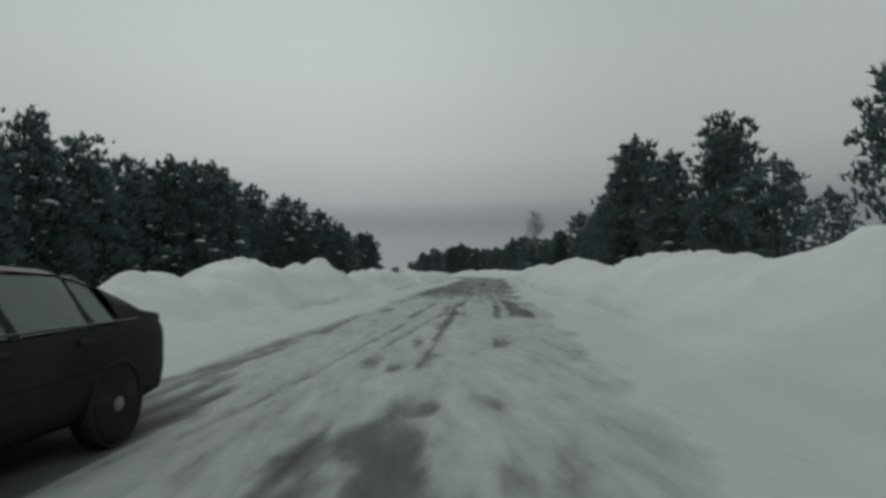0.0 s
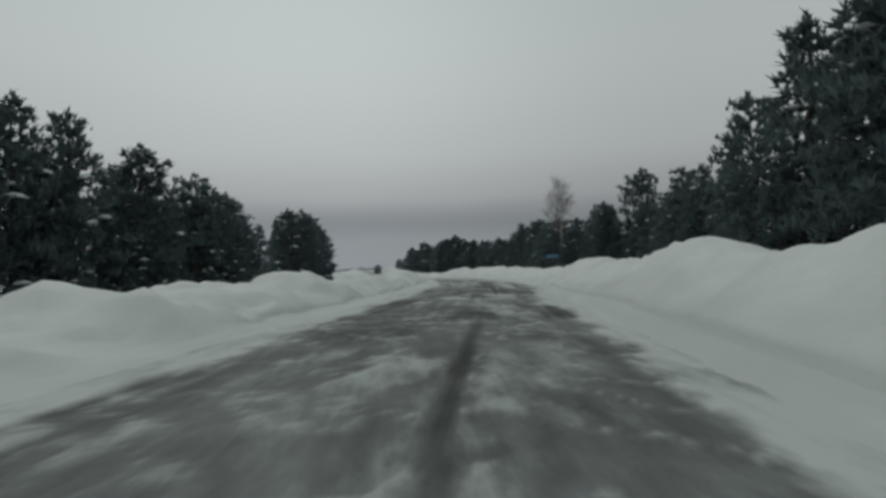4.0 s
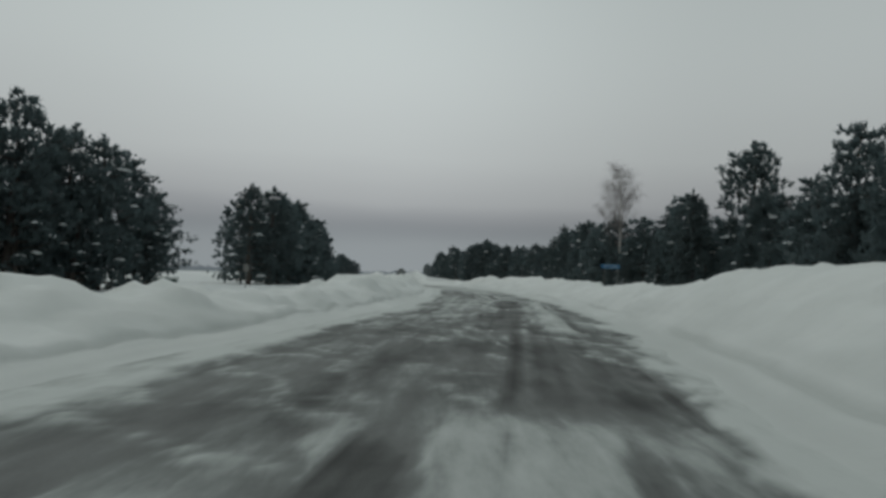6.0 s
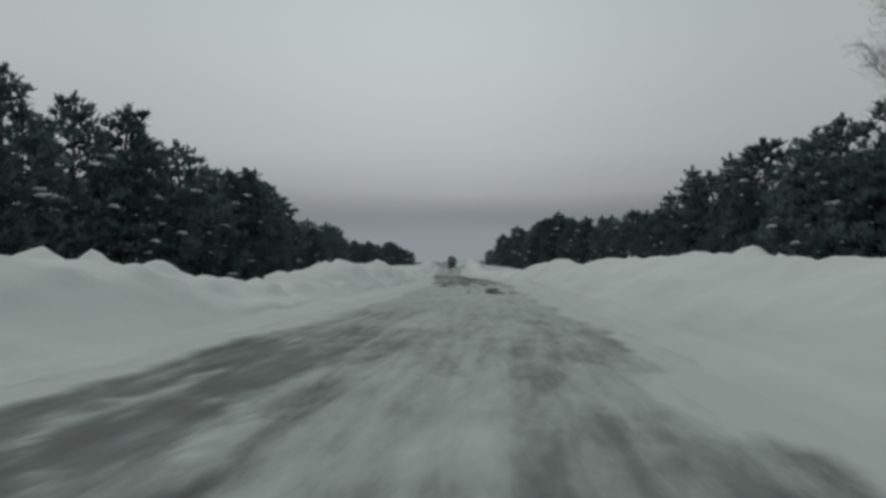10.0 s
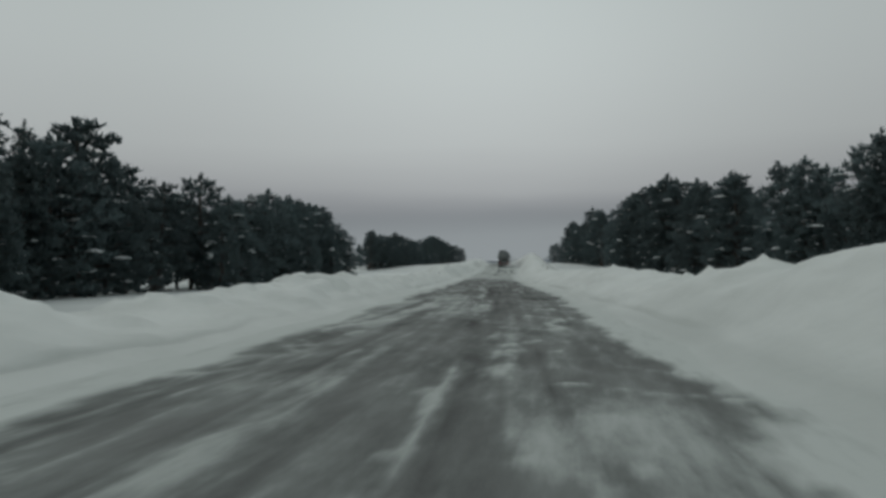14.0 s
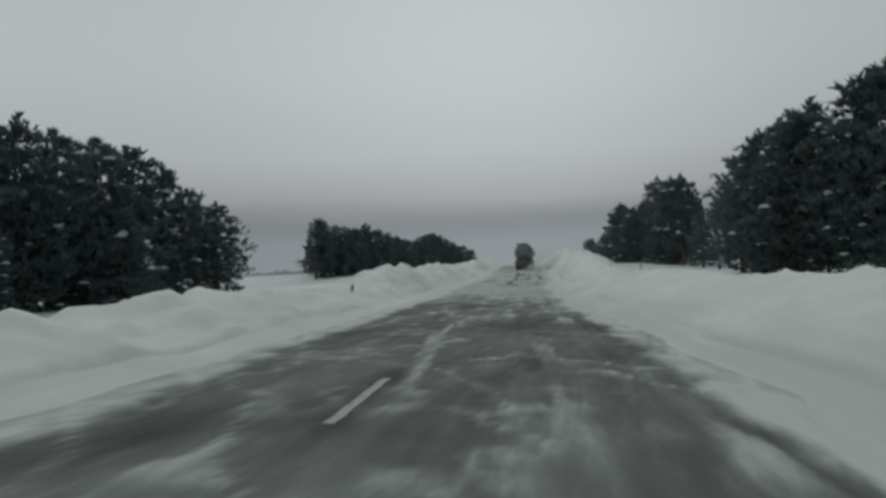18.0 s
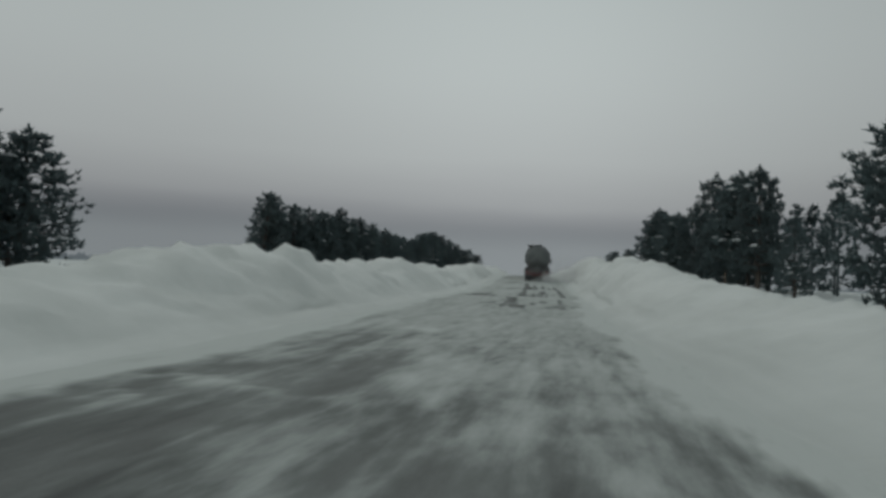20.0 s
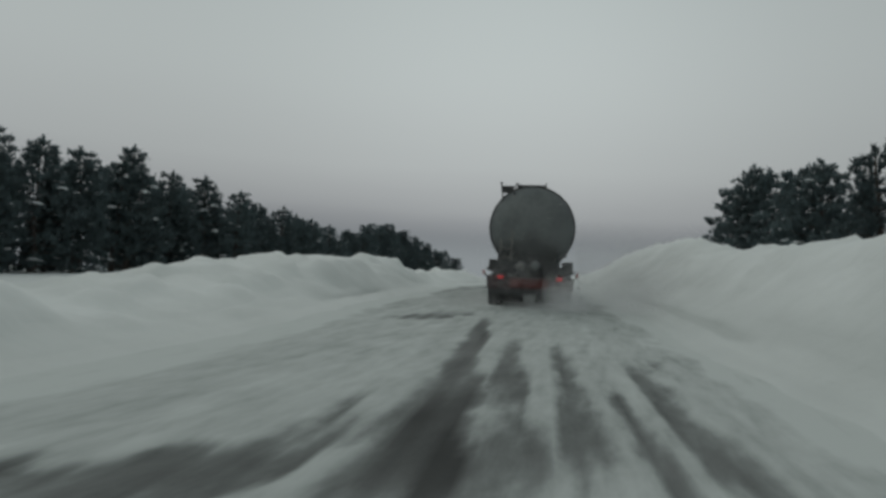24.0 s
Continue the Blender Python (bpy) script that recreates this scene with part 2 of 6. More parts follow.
def road_material():
    """Asphalt, wet where it is swept clear and dusted elsewhere, with blown snow lying where the mesh says how much there is."""
    m = bpy.data.materials.new("snowy_asphalt")
    m.use_nodes = True
    n, l = m.node_tree.nodes, m.node_tree.links
    bsdf = n["Principled BSDF"]
    co, at = n.new("ShaderNodeTexCoord"), n.new("ShaderNodeAttribute")
    at.attribute_name = "snow"
    mp = n.new("ShaderNodeMapping")
    mp.inputs["Scale"].default_value = (1, 0.28, 1)
    l.new(co.outputs["Object"], mp.inputs["Vector"])
    fine, grain, stain = n.new("ShaderNodeTexNoise"), n.new("ShaderNodeTexNoise"), n.new("ShaderNodeTexNoise")
    fine.inputs["Scale"].default_value, fine.inputs["Detail"].default_value, fine.inputs["Roughness"].default_value = 5.0, 6, 0.65
    grain.inputs["Scale"].default_value, grain.inputs["Detail"].default_value = 60, 3
    stain.inputs["Scale"].default_value, stain.inputs["Detail"].default_value = 0.9, 4
    l.new(mp.outputs[0], fine.inputs["Vector"])
    l.new(co.outputs["Object"], grain.inputs["Vector"])
    l.new(mp.outputs[0], stain.inputs["Vector"])
    asphalt = n.new("ShaderNodeMixRGB")
    asphalt.inputs[1].default_value, asphalt.inputs[2].default_value = (0.090, 0.095, 0.094, 1), (0.165, 0.172, 0.170, 1)
    spread = n.new("ShaderNodeMapRange")
    spread.inputs["From Min"].default_value, spread.inputs["From Max"].default_value = 0.36, 0.64
    l.new(stain.outputs["Fac"], spread.inputs["Value"])
    l.new(spread.outputs[0], asphalt.inputs[0])
    wet, damp = n.new("ShaderNodeMapRange"), n.new("ShaderNodeVectorMath")
    wet.inputs["From Min"].default_value, wet.inputs["From Max"].default_value = -0.3, 0.1
    wet.inputs["To Min"].default_value, wet.inputs["To Max"].default_value = 0.45, 1.0
    damp.operation = "SCALE"
    l.new(at.outputs["Fac"], wet.inputs["Value"])
    l.new(asphalt.outputs[0], damp.inputs[0])
    l.new(wet.outputs[0], damp.inputs["Scale"])
    grit = n.new("ShaderNodeMixRGB")
    grit.blend_type, grit.inputs[0].default_value = "OVERLAY", 0.3
    l.new(damp.outputs[0], grit.inputs[1])
    l.new(grain.outputs["Fac"], grit.inputs[2])
    wisp, wisp_map, both = n.new("ShaderNodeTexNoise"), n.new("ShaderNodeMapping"), n.new("ShaderNodeMath")
    wisp_map.inputs["Scale"].default_value, wisp_map.inputs["Rotation"].default_value = (1, 0.12, 1), (0, 0, radians(12))
    wisp.inputs["Scale"].default_value, wisp.inputs["Detail"].default_value, wisp.inputs["Distortion"].default_value = 4.0, 5, 0.6
    l.new(co.outputs["Object"], wisp_map.inputs["Vector"])
    l.new(wisp_map.outputs[0], wisp.inputs["Vector"])
    both.operation, both.inputs[1].default_value = "MULTIPLY_ADD", 0.8
    l.new(wisp.outputs["Fac"], both.inputs[0])
    l.new(fine.outputs["Fac"], both.inputs[2])
    edge = n.new("ShaderNodeMath")
    edge.operation = "MULTIPLY_ADD"
    edge.inputs[1].default_value = 0.85
    l.new(both.outputs[0], edge.inputs[0])
    off = n.new("ShaderNodeMath")
    off.operation = "ADD"
    off.inputs[1].default_value = -0.765
    l.new(at.outputs["Fac"], off.inputs[0])
    l.new(off.outputs[0], edge.inputs[2])
    rmp = n.new("ShaderNodeMapRange")
    rmp.interpolation_type = "SMOOTHSTEP"
    rmp.inputs["From Min"].default_value, rmp.inputs["From Max"].default_value = 0.22, 0.95
    l.new(edge.outputs[0], rmp.inputs["Value"])
    dust, blend = n.new("ShaderNodeMapRange"), n.new("ShaderNodeMath")
    dust.interpolation_type = "SMOOTHSTEP"
    dust.inputs["From Min"].default_value, dust.inputs["From Max"].default_value, dust.inputs["To Max"].default_value = -0.08, 0.65, 0.44
    l.new(edge.outputs[0], dust.inputs["Value"])
    blend.operation, blend.inputs[1].default_value = "MULTIPLY_ADD", 0.56
    l.new(rmp.outputs[0], blend.inputs[0])
    l.new(dust.outputs[0], blend.inputs[2])
    white = n.new("ShaderNodeMixRGB")
    thick, pale = n.new("ShaderNodeMapRange"), n.new("ShaderNodeMixRGB")
    thick.inputs["From Min"].default_value, thick.inputs["From Max"].default_value = 0.5, 1.3
    pale.inputs[1].default_value, pale.inputs[2].default_value = (0.28, 0.304, 0.296, 1), (0.56, 0.595, 0.582, 1)
    l.new(edge.outputs[0], thick.inputs["Value"])
    l.new(thick.outputs[0], pale.inputs[0])
    l.new(pale.outputs[0], white.inputs[2])
    l.new(blend.outputs[0], white.inputs[0])
    l.new(grit.outputs[0], white.inputs[1])
    l.new(white.outputs[0], bsdf.inputs["Base Color"])
    rough = n.new("ShaderNodeMapRange")
    rough.inputs["To Min"].default_value, rough.inputs["To Max"].default_value = 0.92, 0.9
    l.new(rmp.outputs[0], rough.inputs["Value"])
    l.new(rough.outputs[0], bsdf.inputs["Roughness"])
    bsdf.inputs["Specular IOR Level"].default_value = 0.12
    b = n.new("ShaderNodeBump")
    b.inputs["Strength"].default_value, b.inputs["Distance"].default_value = 0.6, 0.012
    l.new(edge.outputs[0], b.inputs["Height"])
    l.new(b.outputs[0], bsdf.inputs["Normal"])
    return m


M["road"] = road_material()


# ---- shared shape helpers ----
LATTICE = np.random.RandomState(7).rand(257, 257)
LATTICE[256, :], LATTICE[:, 256] = LATTICE[0, :], LATTICE[:, 0]


def value_noise(x, y, shift=0.0):
    """Smooth noise from 0 to 1 over two coordinates of one unit's grain."""
    x, y = np.asarray(x, float) + 37.7 * shift, np.asarray(y, float) + 91.3 * shift
    i, j = np.floor(x).astype(int), np.floor(y).astype(int)
    a, b = x - i, y - j
    a, b = a * a * (3 - 2 * a), b * b * (3 - 2 * b)
    i, j = i % 256, j % 256
    return (LATTICE[i, j] * (1 - a) + LATTICE[i + 1, j] * a) * (1 - b) + (LATTICE[i, j + 1] * (1 - a) + LATTICE[i + 1, j + 1] * a) * b


def layered(x, y, shift=0.0, octaves=4):
    total, gain, size = 0.0, 0.5, 1.0
    for k in range(octaves):
        total = total + gain * value_noise(np.asarray(x) * size, np.asarray(y) * size, shift + k)
        gain, size = gain * 0.5, size * 2.03
    return total / (1 - 0.5**octaves)


def smooth(a, b, v):
    t = np.clip((np.asarray(v, float) - a) / (b - a), 0, 1)
    return t * t * (3 - 2 * t)


def curve_through(knots):
    """A smooth function through (place, value) knots."""
    xs, ys = np.array(knots, float).T
    slope = np.gradient(ys, xs)

    def at(v):
        v = np.asarray(v, float)
        k = np.clip(np.searchsorted(xs, v) - 1, 0, len(xs) - 2)
        h = xs[k + 1] - xs[k]
        t = np.clip((v - xs[k]) / h, 0, 1)
        c = (2 * t**3 - 3 * t**2 + 1) * ys[k] + (t**3 - 2 * t**2 + t) * h * slope[k] + (-2 * t**3 + 3 * t**2) * ys[k + 1] + (t**3 - t**2) * h * slope[k + 1]
        return c + np.where(v < xs[0], (v - xs[0]) * slope[0], 0) + np.where(v > xs[-1], (v - xs[-1]) * slope[-1], 0)

    return at


# the road's line: where the driven lane runs, and its level
line_x = curve_through([(0, 0.0), (20, 2.75), (40, 5.2), (60, 8.11), (80, 11.1), (100, 13.55), (120, 15.13), (140, 15.3), (160, 14.58), (180, 13.02), (200, 10.95), (220, 8.54), (240, 6.21), (260, 3.87), (280, 1.76), (300, -0.0), (330, -2.8), (360, -6.0), (400, -10.8), (460, -19.5), (560, -37)])
line_z = curve_through([(-60, 0.0), (0, 0.0), (20, 0.02), (40, 0.04), (60, 0.1), (80, 0.19), (100, 0.21), (120, 0.22), (140, 0.32), (160, 0.26), (180, 0.12), (200, 0.01), (220, -0.13), (240, -0.29), (260, -0.26), (280, -0.04), (300, 0.32), (310, 0.64), (319, 1.06), (340, 1.75), (360, 2.0), (400, 2.3), (560, 2.6)])


def place(u, y, z=0.0):
    """A point u metres to the right of the driven line at y, z above the road."""
    return Vector((float(line_x(y)) + u, y, float(line_z(y)) + z))


def heading(y):
    """Degrees to turn a thing that faces +y so that it faces along the road."""
    return math.degrees(math.atan2(-(float(line_x(y + 2)) - float(line_x(y - 2))), 4))


def mesh_object(name, verts, faces, mat, parent=None, label="", flat=False):
    me = bpy.data.meshes.new(name)
    me.from_pydata([tuple(v) for v in verts], [], [tuple(f) for f in faces])
    me.materials.append(mat)
    if not flat:
        me.polygons.foreach_set("use_smooth", [True] * len(me.polygons))
    me.update()
    ob = new(name, me)
    if parent:
        ob.parent = parent
    if label:
        ob["label"] = label
    return ob


def part(name, bm, mat, parent, label="", flat=True):
    """Link a bmesh as one mesh object under a thing or a part."""
    me = bpy.data.meshes.new(name)
    bm.normal_update()
    bm.to_mesh(me)
    bm.free()
    me.materials.append(mat)
    if not flat:
        me.polygons.foreach_set("use_smooth", [True] * len(me.polygons))
    ob = new(name, me)
    ob.parent = parent
    if label:
        ob["label"] = label
    return ob


def thing(name, m, label, category, group="", kind=""):
    ob = new(name)
    ob.empty_display_size = 0.2
    ob.matrix_world = m
    return tagged(ob, label, category, group, kind)


def grid_mesh(name, px, py, pz, mat):
    """A sheet over arrays of points with rows along the first axis."""
    r, c = px.shape
    verts = np.stack([px, py, pz], -1).reshape(-1, 3)
    k = np.arange(r * c).reshape(r, c)
    faces = np.stack([k[:-1, :-1], k[:-1, 1:], k[1:, 1:], k[1:, :-1]], -1).reshape(-1, 4)
    me = bpy.data.meshes.new(name)
    me.vertices.add(len(verts))
    me.vertices.foreach_set("co", verts.ravel())
    me.loops.add(faces.size)
    me.loops.foreach_set("vertex_index", faces.ravel())
    me.polygons.add(len(faces))
    me.polygons.foreach_set("loop_start", np.arange(len(faces)) * 4)
    me.polygons.foreach_set("use_smooth", [True] * len(faces))
    me.update(calc_edges=True)
    me.validate()
    me.materials.append(mat)
    return new(name, me)


def box(bm, cx, cy, cz, sx, sy, sz, bevel=0.0, rot=None):
    got = bmesh.ops.create_cube(bm, size=1.0)
    vs = got["verts"]
    bmesh.ops.scale(bm, vec=(sx, sy, sz), verts=vs)
    if bevel:
        es = list({e for v in vs for e in v.link_edges})
        r = bmesh.ops.bevel(bm, geom=es, offset=bevel, segments=2, affect="EDGES", profile=0.6)
        vs = list({v for f in r["faces"] for v in f.verts} | {v for v in vs if v.is_valid})
    m = Matrix.Translation((cx, cy, cz)) @ (rot or Matrix())
    bmesh.ops.transform(bm, matrix=m, verts=vs)
    return bm


def boxed(cx, cy, cz, sx, sy, sz, bevel=0.0, rot=None):
    return box(bmesh.new(), cx, cy, cz, sx, sy, sz, bevel, rot)


def tube(bm, a, b, r1, r2, sides=8):
    """A tapered round bar from a to b."""
    a, b = Vector(a), Vector(b)
    d = b - a
    m = Matrix.Translation((a + b) / 2) @ d.to_track_quat("Z", "Y").to_matrix().to_4x4()
    bmesh.ops.create_cone(bm, cap_ends=True, segments=sides, radius1=r1, radius2=r2, depth=d.length, matrix=m)
    return bm


def lathe(bm, profile, axis="y", segments=24, squash=1.0, centre=(0, 0, 0)):
    """Turn (along, radius) pairs round an axis through centre."""
    rings = []
    for along, r in profile:
        ring = []
        for k in range(segments):
            a = 2 * math.pi * k / segments
            p, q = r * math.cos(a), r * math.sin(a) * squash
            co = {"y": (p, along, q), "x": (along, p, q), "z": (p, q, along)}[axis]
            ring.append(bm.verts.new(Vector(co) + Vector(centre)))
        rings.append(ring)
    for r0, r1 in zip(rings, rings[1:]):
        for k in range(segments):
            bm.faces.new((r0[k], r0[(k + 1) % segments], r1[(k + 1) % segments], r1[k]))
    bm.faces.new(rings[0])
    bm.faces.new(list(reversed(rings[-1])))
    bmesh.ops.recalc_face_normals(bm, faces=bm.faces)
    return bm


# ---- ground, road and ploughed banks ----
EDGE_L, EDGE_R = -4.35, 1.5
# how much further the bare asphalt reaches to the right
wider = curve_through([(-60, 0.0), (10, 0.0), (17, 0.2), (36, 0.25), (46, 0.45), (64, 0.5), (72, 0.4), (80, 0.3), (88, 0.5), (94, 1.0), (112, 1.0), (119, 0.6), (136, 0.1), (168, 0.1), (174, 0.45), (188, 0.55), (196, 0.75), (204, 0.75), (210, 0.85), (217, 0.85), (230, 0.6), (250, 0.4), (270, 0.3), (280, 0.6), (318, 0.7), (340, 0.0), (560, 0.0)])
crest_left = [(-60, 1.2), (8, 1.1), (14.6, 1.08), (17.6, 1.22), (21.5, 1.82), (24.5, 1.4), (28.5, 1.72), (31.4, 1.81), (34.7, 1.32), (48.6, 1.47), (58, 1.1), (63.4, 0.75), (64.8, 1.24), (66.3, 0.98), (73, 0.97), (75.4, 0.75), (78.1, 1.34), (81.2, 0.84), (89, 0.88), (100, 0.64), (106.5, 0.84), (115, 1.15), (116.3, 0.98), (120.8, 1.36), (124.4, 1.0), (126.6, 1.29), (128.9, 1.06), (130, 1.3), (132.5, 1.02), (136.3, 1.42), (141, 1.3), (144.2, 0.84)]
crest_left += [(150, 0.74), (156, 1.27), (159.3, 1.64), (161.5, 0.85), (164, 1.0), (168.2, 1.62), (170.4, 1.42), (176, 1.5), (178, 1.05), (182.8, 1.45), (187, 1.1), (190, 0.5), (193.6, 0.69), (199.5, 0.8), (202.4, 0.9), (203.7, 0.95), (204.7, 0.6), (205.4, 0.3), (205.9, 1.1), (206.4, 1.3), (207.0, 0.95), (208.3, 0.75), (210.5, 1.04), (212.4, 0.76), (214.6, 0.75), (216.6, 0.88), (219.4, 0.66), (230.7, 1.0), (239, 0.8), (246.7, 1.05), (252, 0.8), (257.5, 0.74), (261, 0.95), (264.2, 1.25), (268, 1.78), (272.3, 1.83), (276.5, 1.4), (282, 1.5), (284, 1.1), (288.2, 2.0), (294.7, 1.1), (300.5, 1.45), (305, 1.36)]
crest_left += [(308, 0.83), (314.5, 1.02), (321, 1.45), (324.6, 1.2), (327, 1.44), (335.5, 0.93), (362, 1.36), (420, 0.74), (600, 0.08)]
crest_right = [(-60, 1.7), (9.4, 1.81), (11.7, 1.55), (20.3, 1.8), (25, 1.58), (27.3, 1.35), (34.3, 1.44), (41.5, 2.0), (55, 1.6), (62.3, 1.63), (64.4, 1.44), (66.3, 1.56), (69, 2.02), (74.3, 1.55), (77.4, 1.28), (78.5, 1.44), (82, 1.38), (89.5, 1.72), (101, 1.22), (108.7, 1.24), (113.1, 1.09), (126, 1.3), (132, 1.4), (138.5, 1.35), (152, 1.65)]
crest_right += [(158.5, 1.58), (161, 1.75), (165, 1.6), (171.7, 1.35), (174, 1.6), (175.9, 1.9), (178, 1.7), (180.2, 1.7), (184.3, 1.6), (187.5, 1.9), (192.5, 1.54), (194.8, 1.25), (197, 1.4), (198.8, 1.05), (204, 1.0), (214, 1.25), (224, 1.2), (244, 1.05), (256, 1.07), (268, 1.0), (280, 1.4), (288.4, 2.04), (290.2, 2.2), (293, 2.14), (297.4, 2.64), (303, 2.08), (305.3, 1.91), (308.3, 2.33), (314, 2.03), (321.5, 1.98), (326.3, 2.5), (345, 2.08), (420, 0.94), (600, 0.28)]
left_top, right_top = curve_through(crest_left), curve_through(crest_right)


def field_level(u, y):
    """The snow lying on the land beside the road."""
    near = np.exp(-(np.abs(u) / 160.0) ** 2)
    return line_z(np.clip(y, -60, 560)) * near + 0.02 + 0.5 * (layered(u / 23, y / 31, 3, 3) - 0.5) * smooth(14, 40, np.abs(u + 1.5)) - 0.2 * smooth(6, 30, np.abs(u))


def blocks(a, b, share, shift):
    """Rounded blocks strewn one to a cell, from 0 to 1 high."""
    high = np.zeros_like(a)
    i, j = np.floor(a).astype(int), np.floor(b).astype(int)
    for di in (-1, 0, 1):
        for dj in (-1, 0, 1):
            p, q = (i + di + 31 * shift) % 256, (j + dj + 57 * shift) % 256
            r1, r2, r3 = LATTICE[p, q], LATTICE[q, (p + 91) % 256], LATTICE[(p + 47) % 256, (q + 13) % 256]
            dist = np.hypot(a - (i + di + 0.2 + 0.6 * r1), (b - (j + dj + 0.2 + 0.6 * r2)) * (0.7 + 0.5 * r1)) / (0.28 + 0.42 * r3)
            high = np.maximum(high, np.where(r2 * 0.5 + r3 * 0.5 < share, np.sqrt(np.clip(1 - dist**2, 0, 1)) * (0.4 + 0.6 * r3), 0))
    return high


def groove(d, y, side):
    """The furrow that a plough's wing has cut into the foot of the bank here and there."""
    return np.exp(-(((d - 1.32 - 0.25 * (layered(y / 16, y * 0 + side, 17, 2) - 0.5)) / 0.10) ** 2)) * smooth(0.42, 0.6, layered(y / 9, y * 0 + side, 19, 2))


def bank_level(d, crest, y, wide, side):
    """Height above the road at d metres out from its edge: a ploughed bank with a crest and lumps."""
    wob = (layered(y / 7, y * 0 + side, 11, 3) - 0.5) * 1.1
    mid = wide + wob
    rise = smooth(0.16, 1, d / mid) if side < 0 else smooth(0.08, 1, d / mid)
    toe = -0.05 + 0.07 * smooth(0.0, 1.3, d) + 0.2 * smooth(0.6, 2.6, d)
    crest = crest + 0.26 * (layered(y / 1.9, y * 0 + side, 13, 3) - 0.5)
    front = toe * (1 - rise) + crest * rise**1.15
    back = crest * (1 - smooth(mid, mid + 4.5, d))
    h = np.where(d < mid, front, back)
    lump = layered(d / 0.9 + side * 40, y / 1.2, 21, 4) - 0.5
    clod = np.maximum(layered(d / 0.45 + side * 80, y / 0.6, 31, 2) - 0.6, 0)
    face = smooth(0.6, wide * 0.7, d) * (1 - smooth(wide + 1.5, wide + 4, d))
    h = h - 0.07 * groove(d, y, side)
    ridge = np.abs(layered(d / 1.6 + side * 20, y / 2.1, 15, 3) - 0.5)
    return h + face * ((0.15 if side < 0 else 0.10) * lump + 0.5 * clod + 0.05 * (0.13 - ridge) + (0.30 if side < 0 else 0.16) * blocks(d / 1.0, y / 1.25, 0.5 if side < 0 else 0.36, 2 if side < 0 else 5) + (0.26 if side < 0 else 0.08) * (blocks(d / 1.8 + 3, y / 2.7, 0.55, 9 if side < 0 else 12) - 0.3)) + 0.03 * (layered(d / 0.5, y / 1.5, 5, 3) - 0.5) * smooth(0, 0.4, d)


def bank(name, side, label):
    dist = np.concatenate([np.arange(-0.12, 1, 0.16), np.arange(1, 1.75, 0.08), np.arange(1.75, 6.5, 0.18), np.arange(6.5, 9.6, 0.5)])
    along = np.concatenate([np.arange(-60, -8, 2.0), np.arange(-8, 345, 0.3), np.arange(345, 560, 1.5)])
    d, y = np.meshgrid(dist, along)
    crest = (left_top if side < 0 else right_top)(along)[:, None] + 0 * d
    ragged = (layered(y / 1.7, d * 0 + side, 41, 4) - 0.5) * 0.8
    wide = 3.6 if side < 0 else 4.4
    h = bank_level(d, crest - (0.13 if side < 0 else 0.05), y, wide, side)
    h = np.where(d < 0.02, -0.05, h)
    edge = EDGE_L if side < 0 else EDGE_R
    more = wider(y) if side > 0 else 0 * y
    u = edge + side * (d + more * np.clip(1 - d / 3.5, 0, 1) + ragged * np.clip(1 - d / 2.5, 0, 1))
    z = line_z(y) + h
    z = np.where(d > 9.2, field_level(u, y) - 0.25, np.maximum(z, field_level(u, y) - 0.3))
    px = line_x(y) + u
    # spray dirt near the road, with lens vignetting painted into the same mask
    soil_vignette = (0.62 if side < 0 else 0.9) * (1 - smooth(0.2, 3.2, d + 2.4 * (layered(d / 0.8 + side * 9, y / 4.5, 47, 4) - 0.5))) * (0.55 + 0.9 * (layered(d / 0.3, y / 6.0, 49, 3) - 0.2))
    soil_vignette = np.clip(soil_vignette, 0, 0.8) + 0.75 * groove(d, y, side)
    if side < 0:
        px, y, z, soil_vignette = px[:, ::-1], y[:, ::-1], z[:, ::-1], soil_vignette[:, ::-1]
    ob = grid_mesh(name, px, y, z, M["snow"])
    a = ob.data.attributes.new("soil_vignette", "FLOAT", "POINT")
    a.data.foreach_set("value", np.clip(soil_vignette, 0, 1).ravel())
    return tagged(ob, label, "snow bank", "", "structure")


def ground_sheet():
    us = np.concatenate([-np.geomspace(3200, 12, 46), np.arange(-11, 10, 1.5), np.geomspace(11, 3200, 46)])
    ys = np.concatenate([-np.geomspace(900, 62, 14), np.arange(-60, 580, 3.0), np.geomspace(585, 4200, 26)])
    u, y = np.meshgrid(us, ys)
    z = field_level(u, y)
    under = smooth(12.5, 9.5, np.abs(u + 1.4)) * (y < 578) * (y > -62)
    z = z * (1 - under) + (line_z(np.clip(y, -60, 600)) - 0.35) * under
    ob = grid_mesh("ground", line_x(np.clip(y, -100, 700)) + u, y, z, M["field"])
    return tagged(ob, "snow-covered open ground lying beyond the roadside banks", "ground", "", "structure")


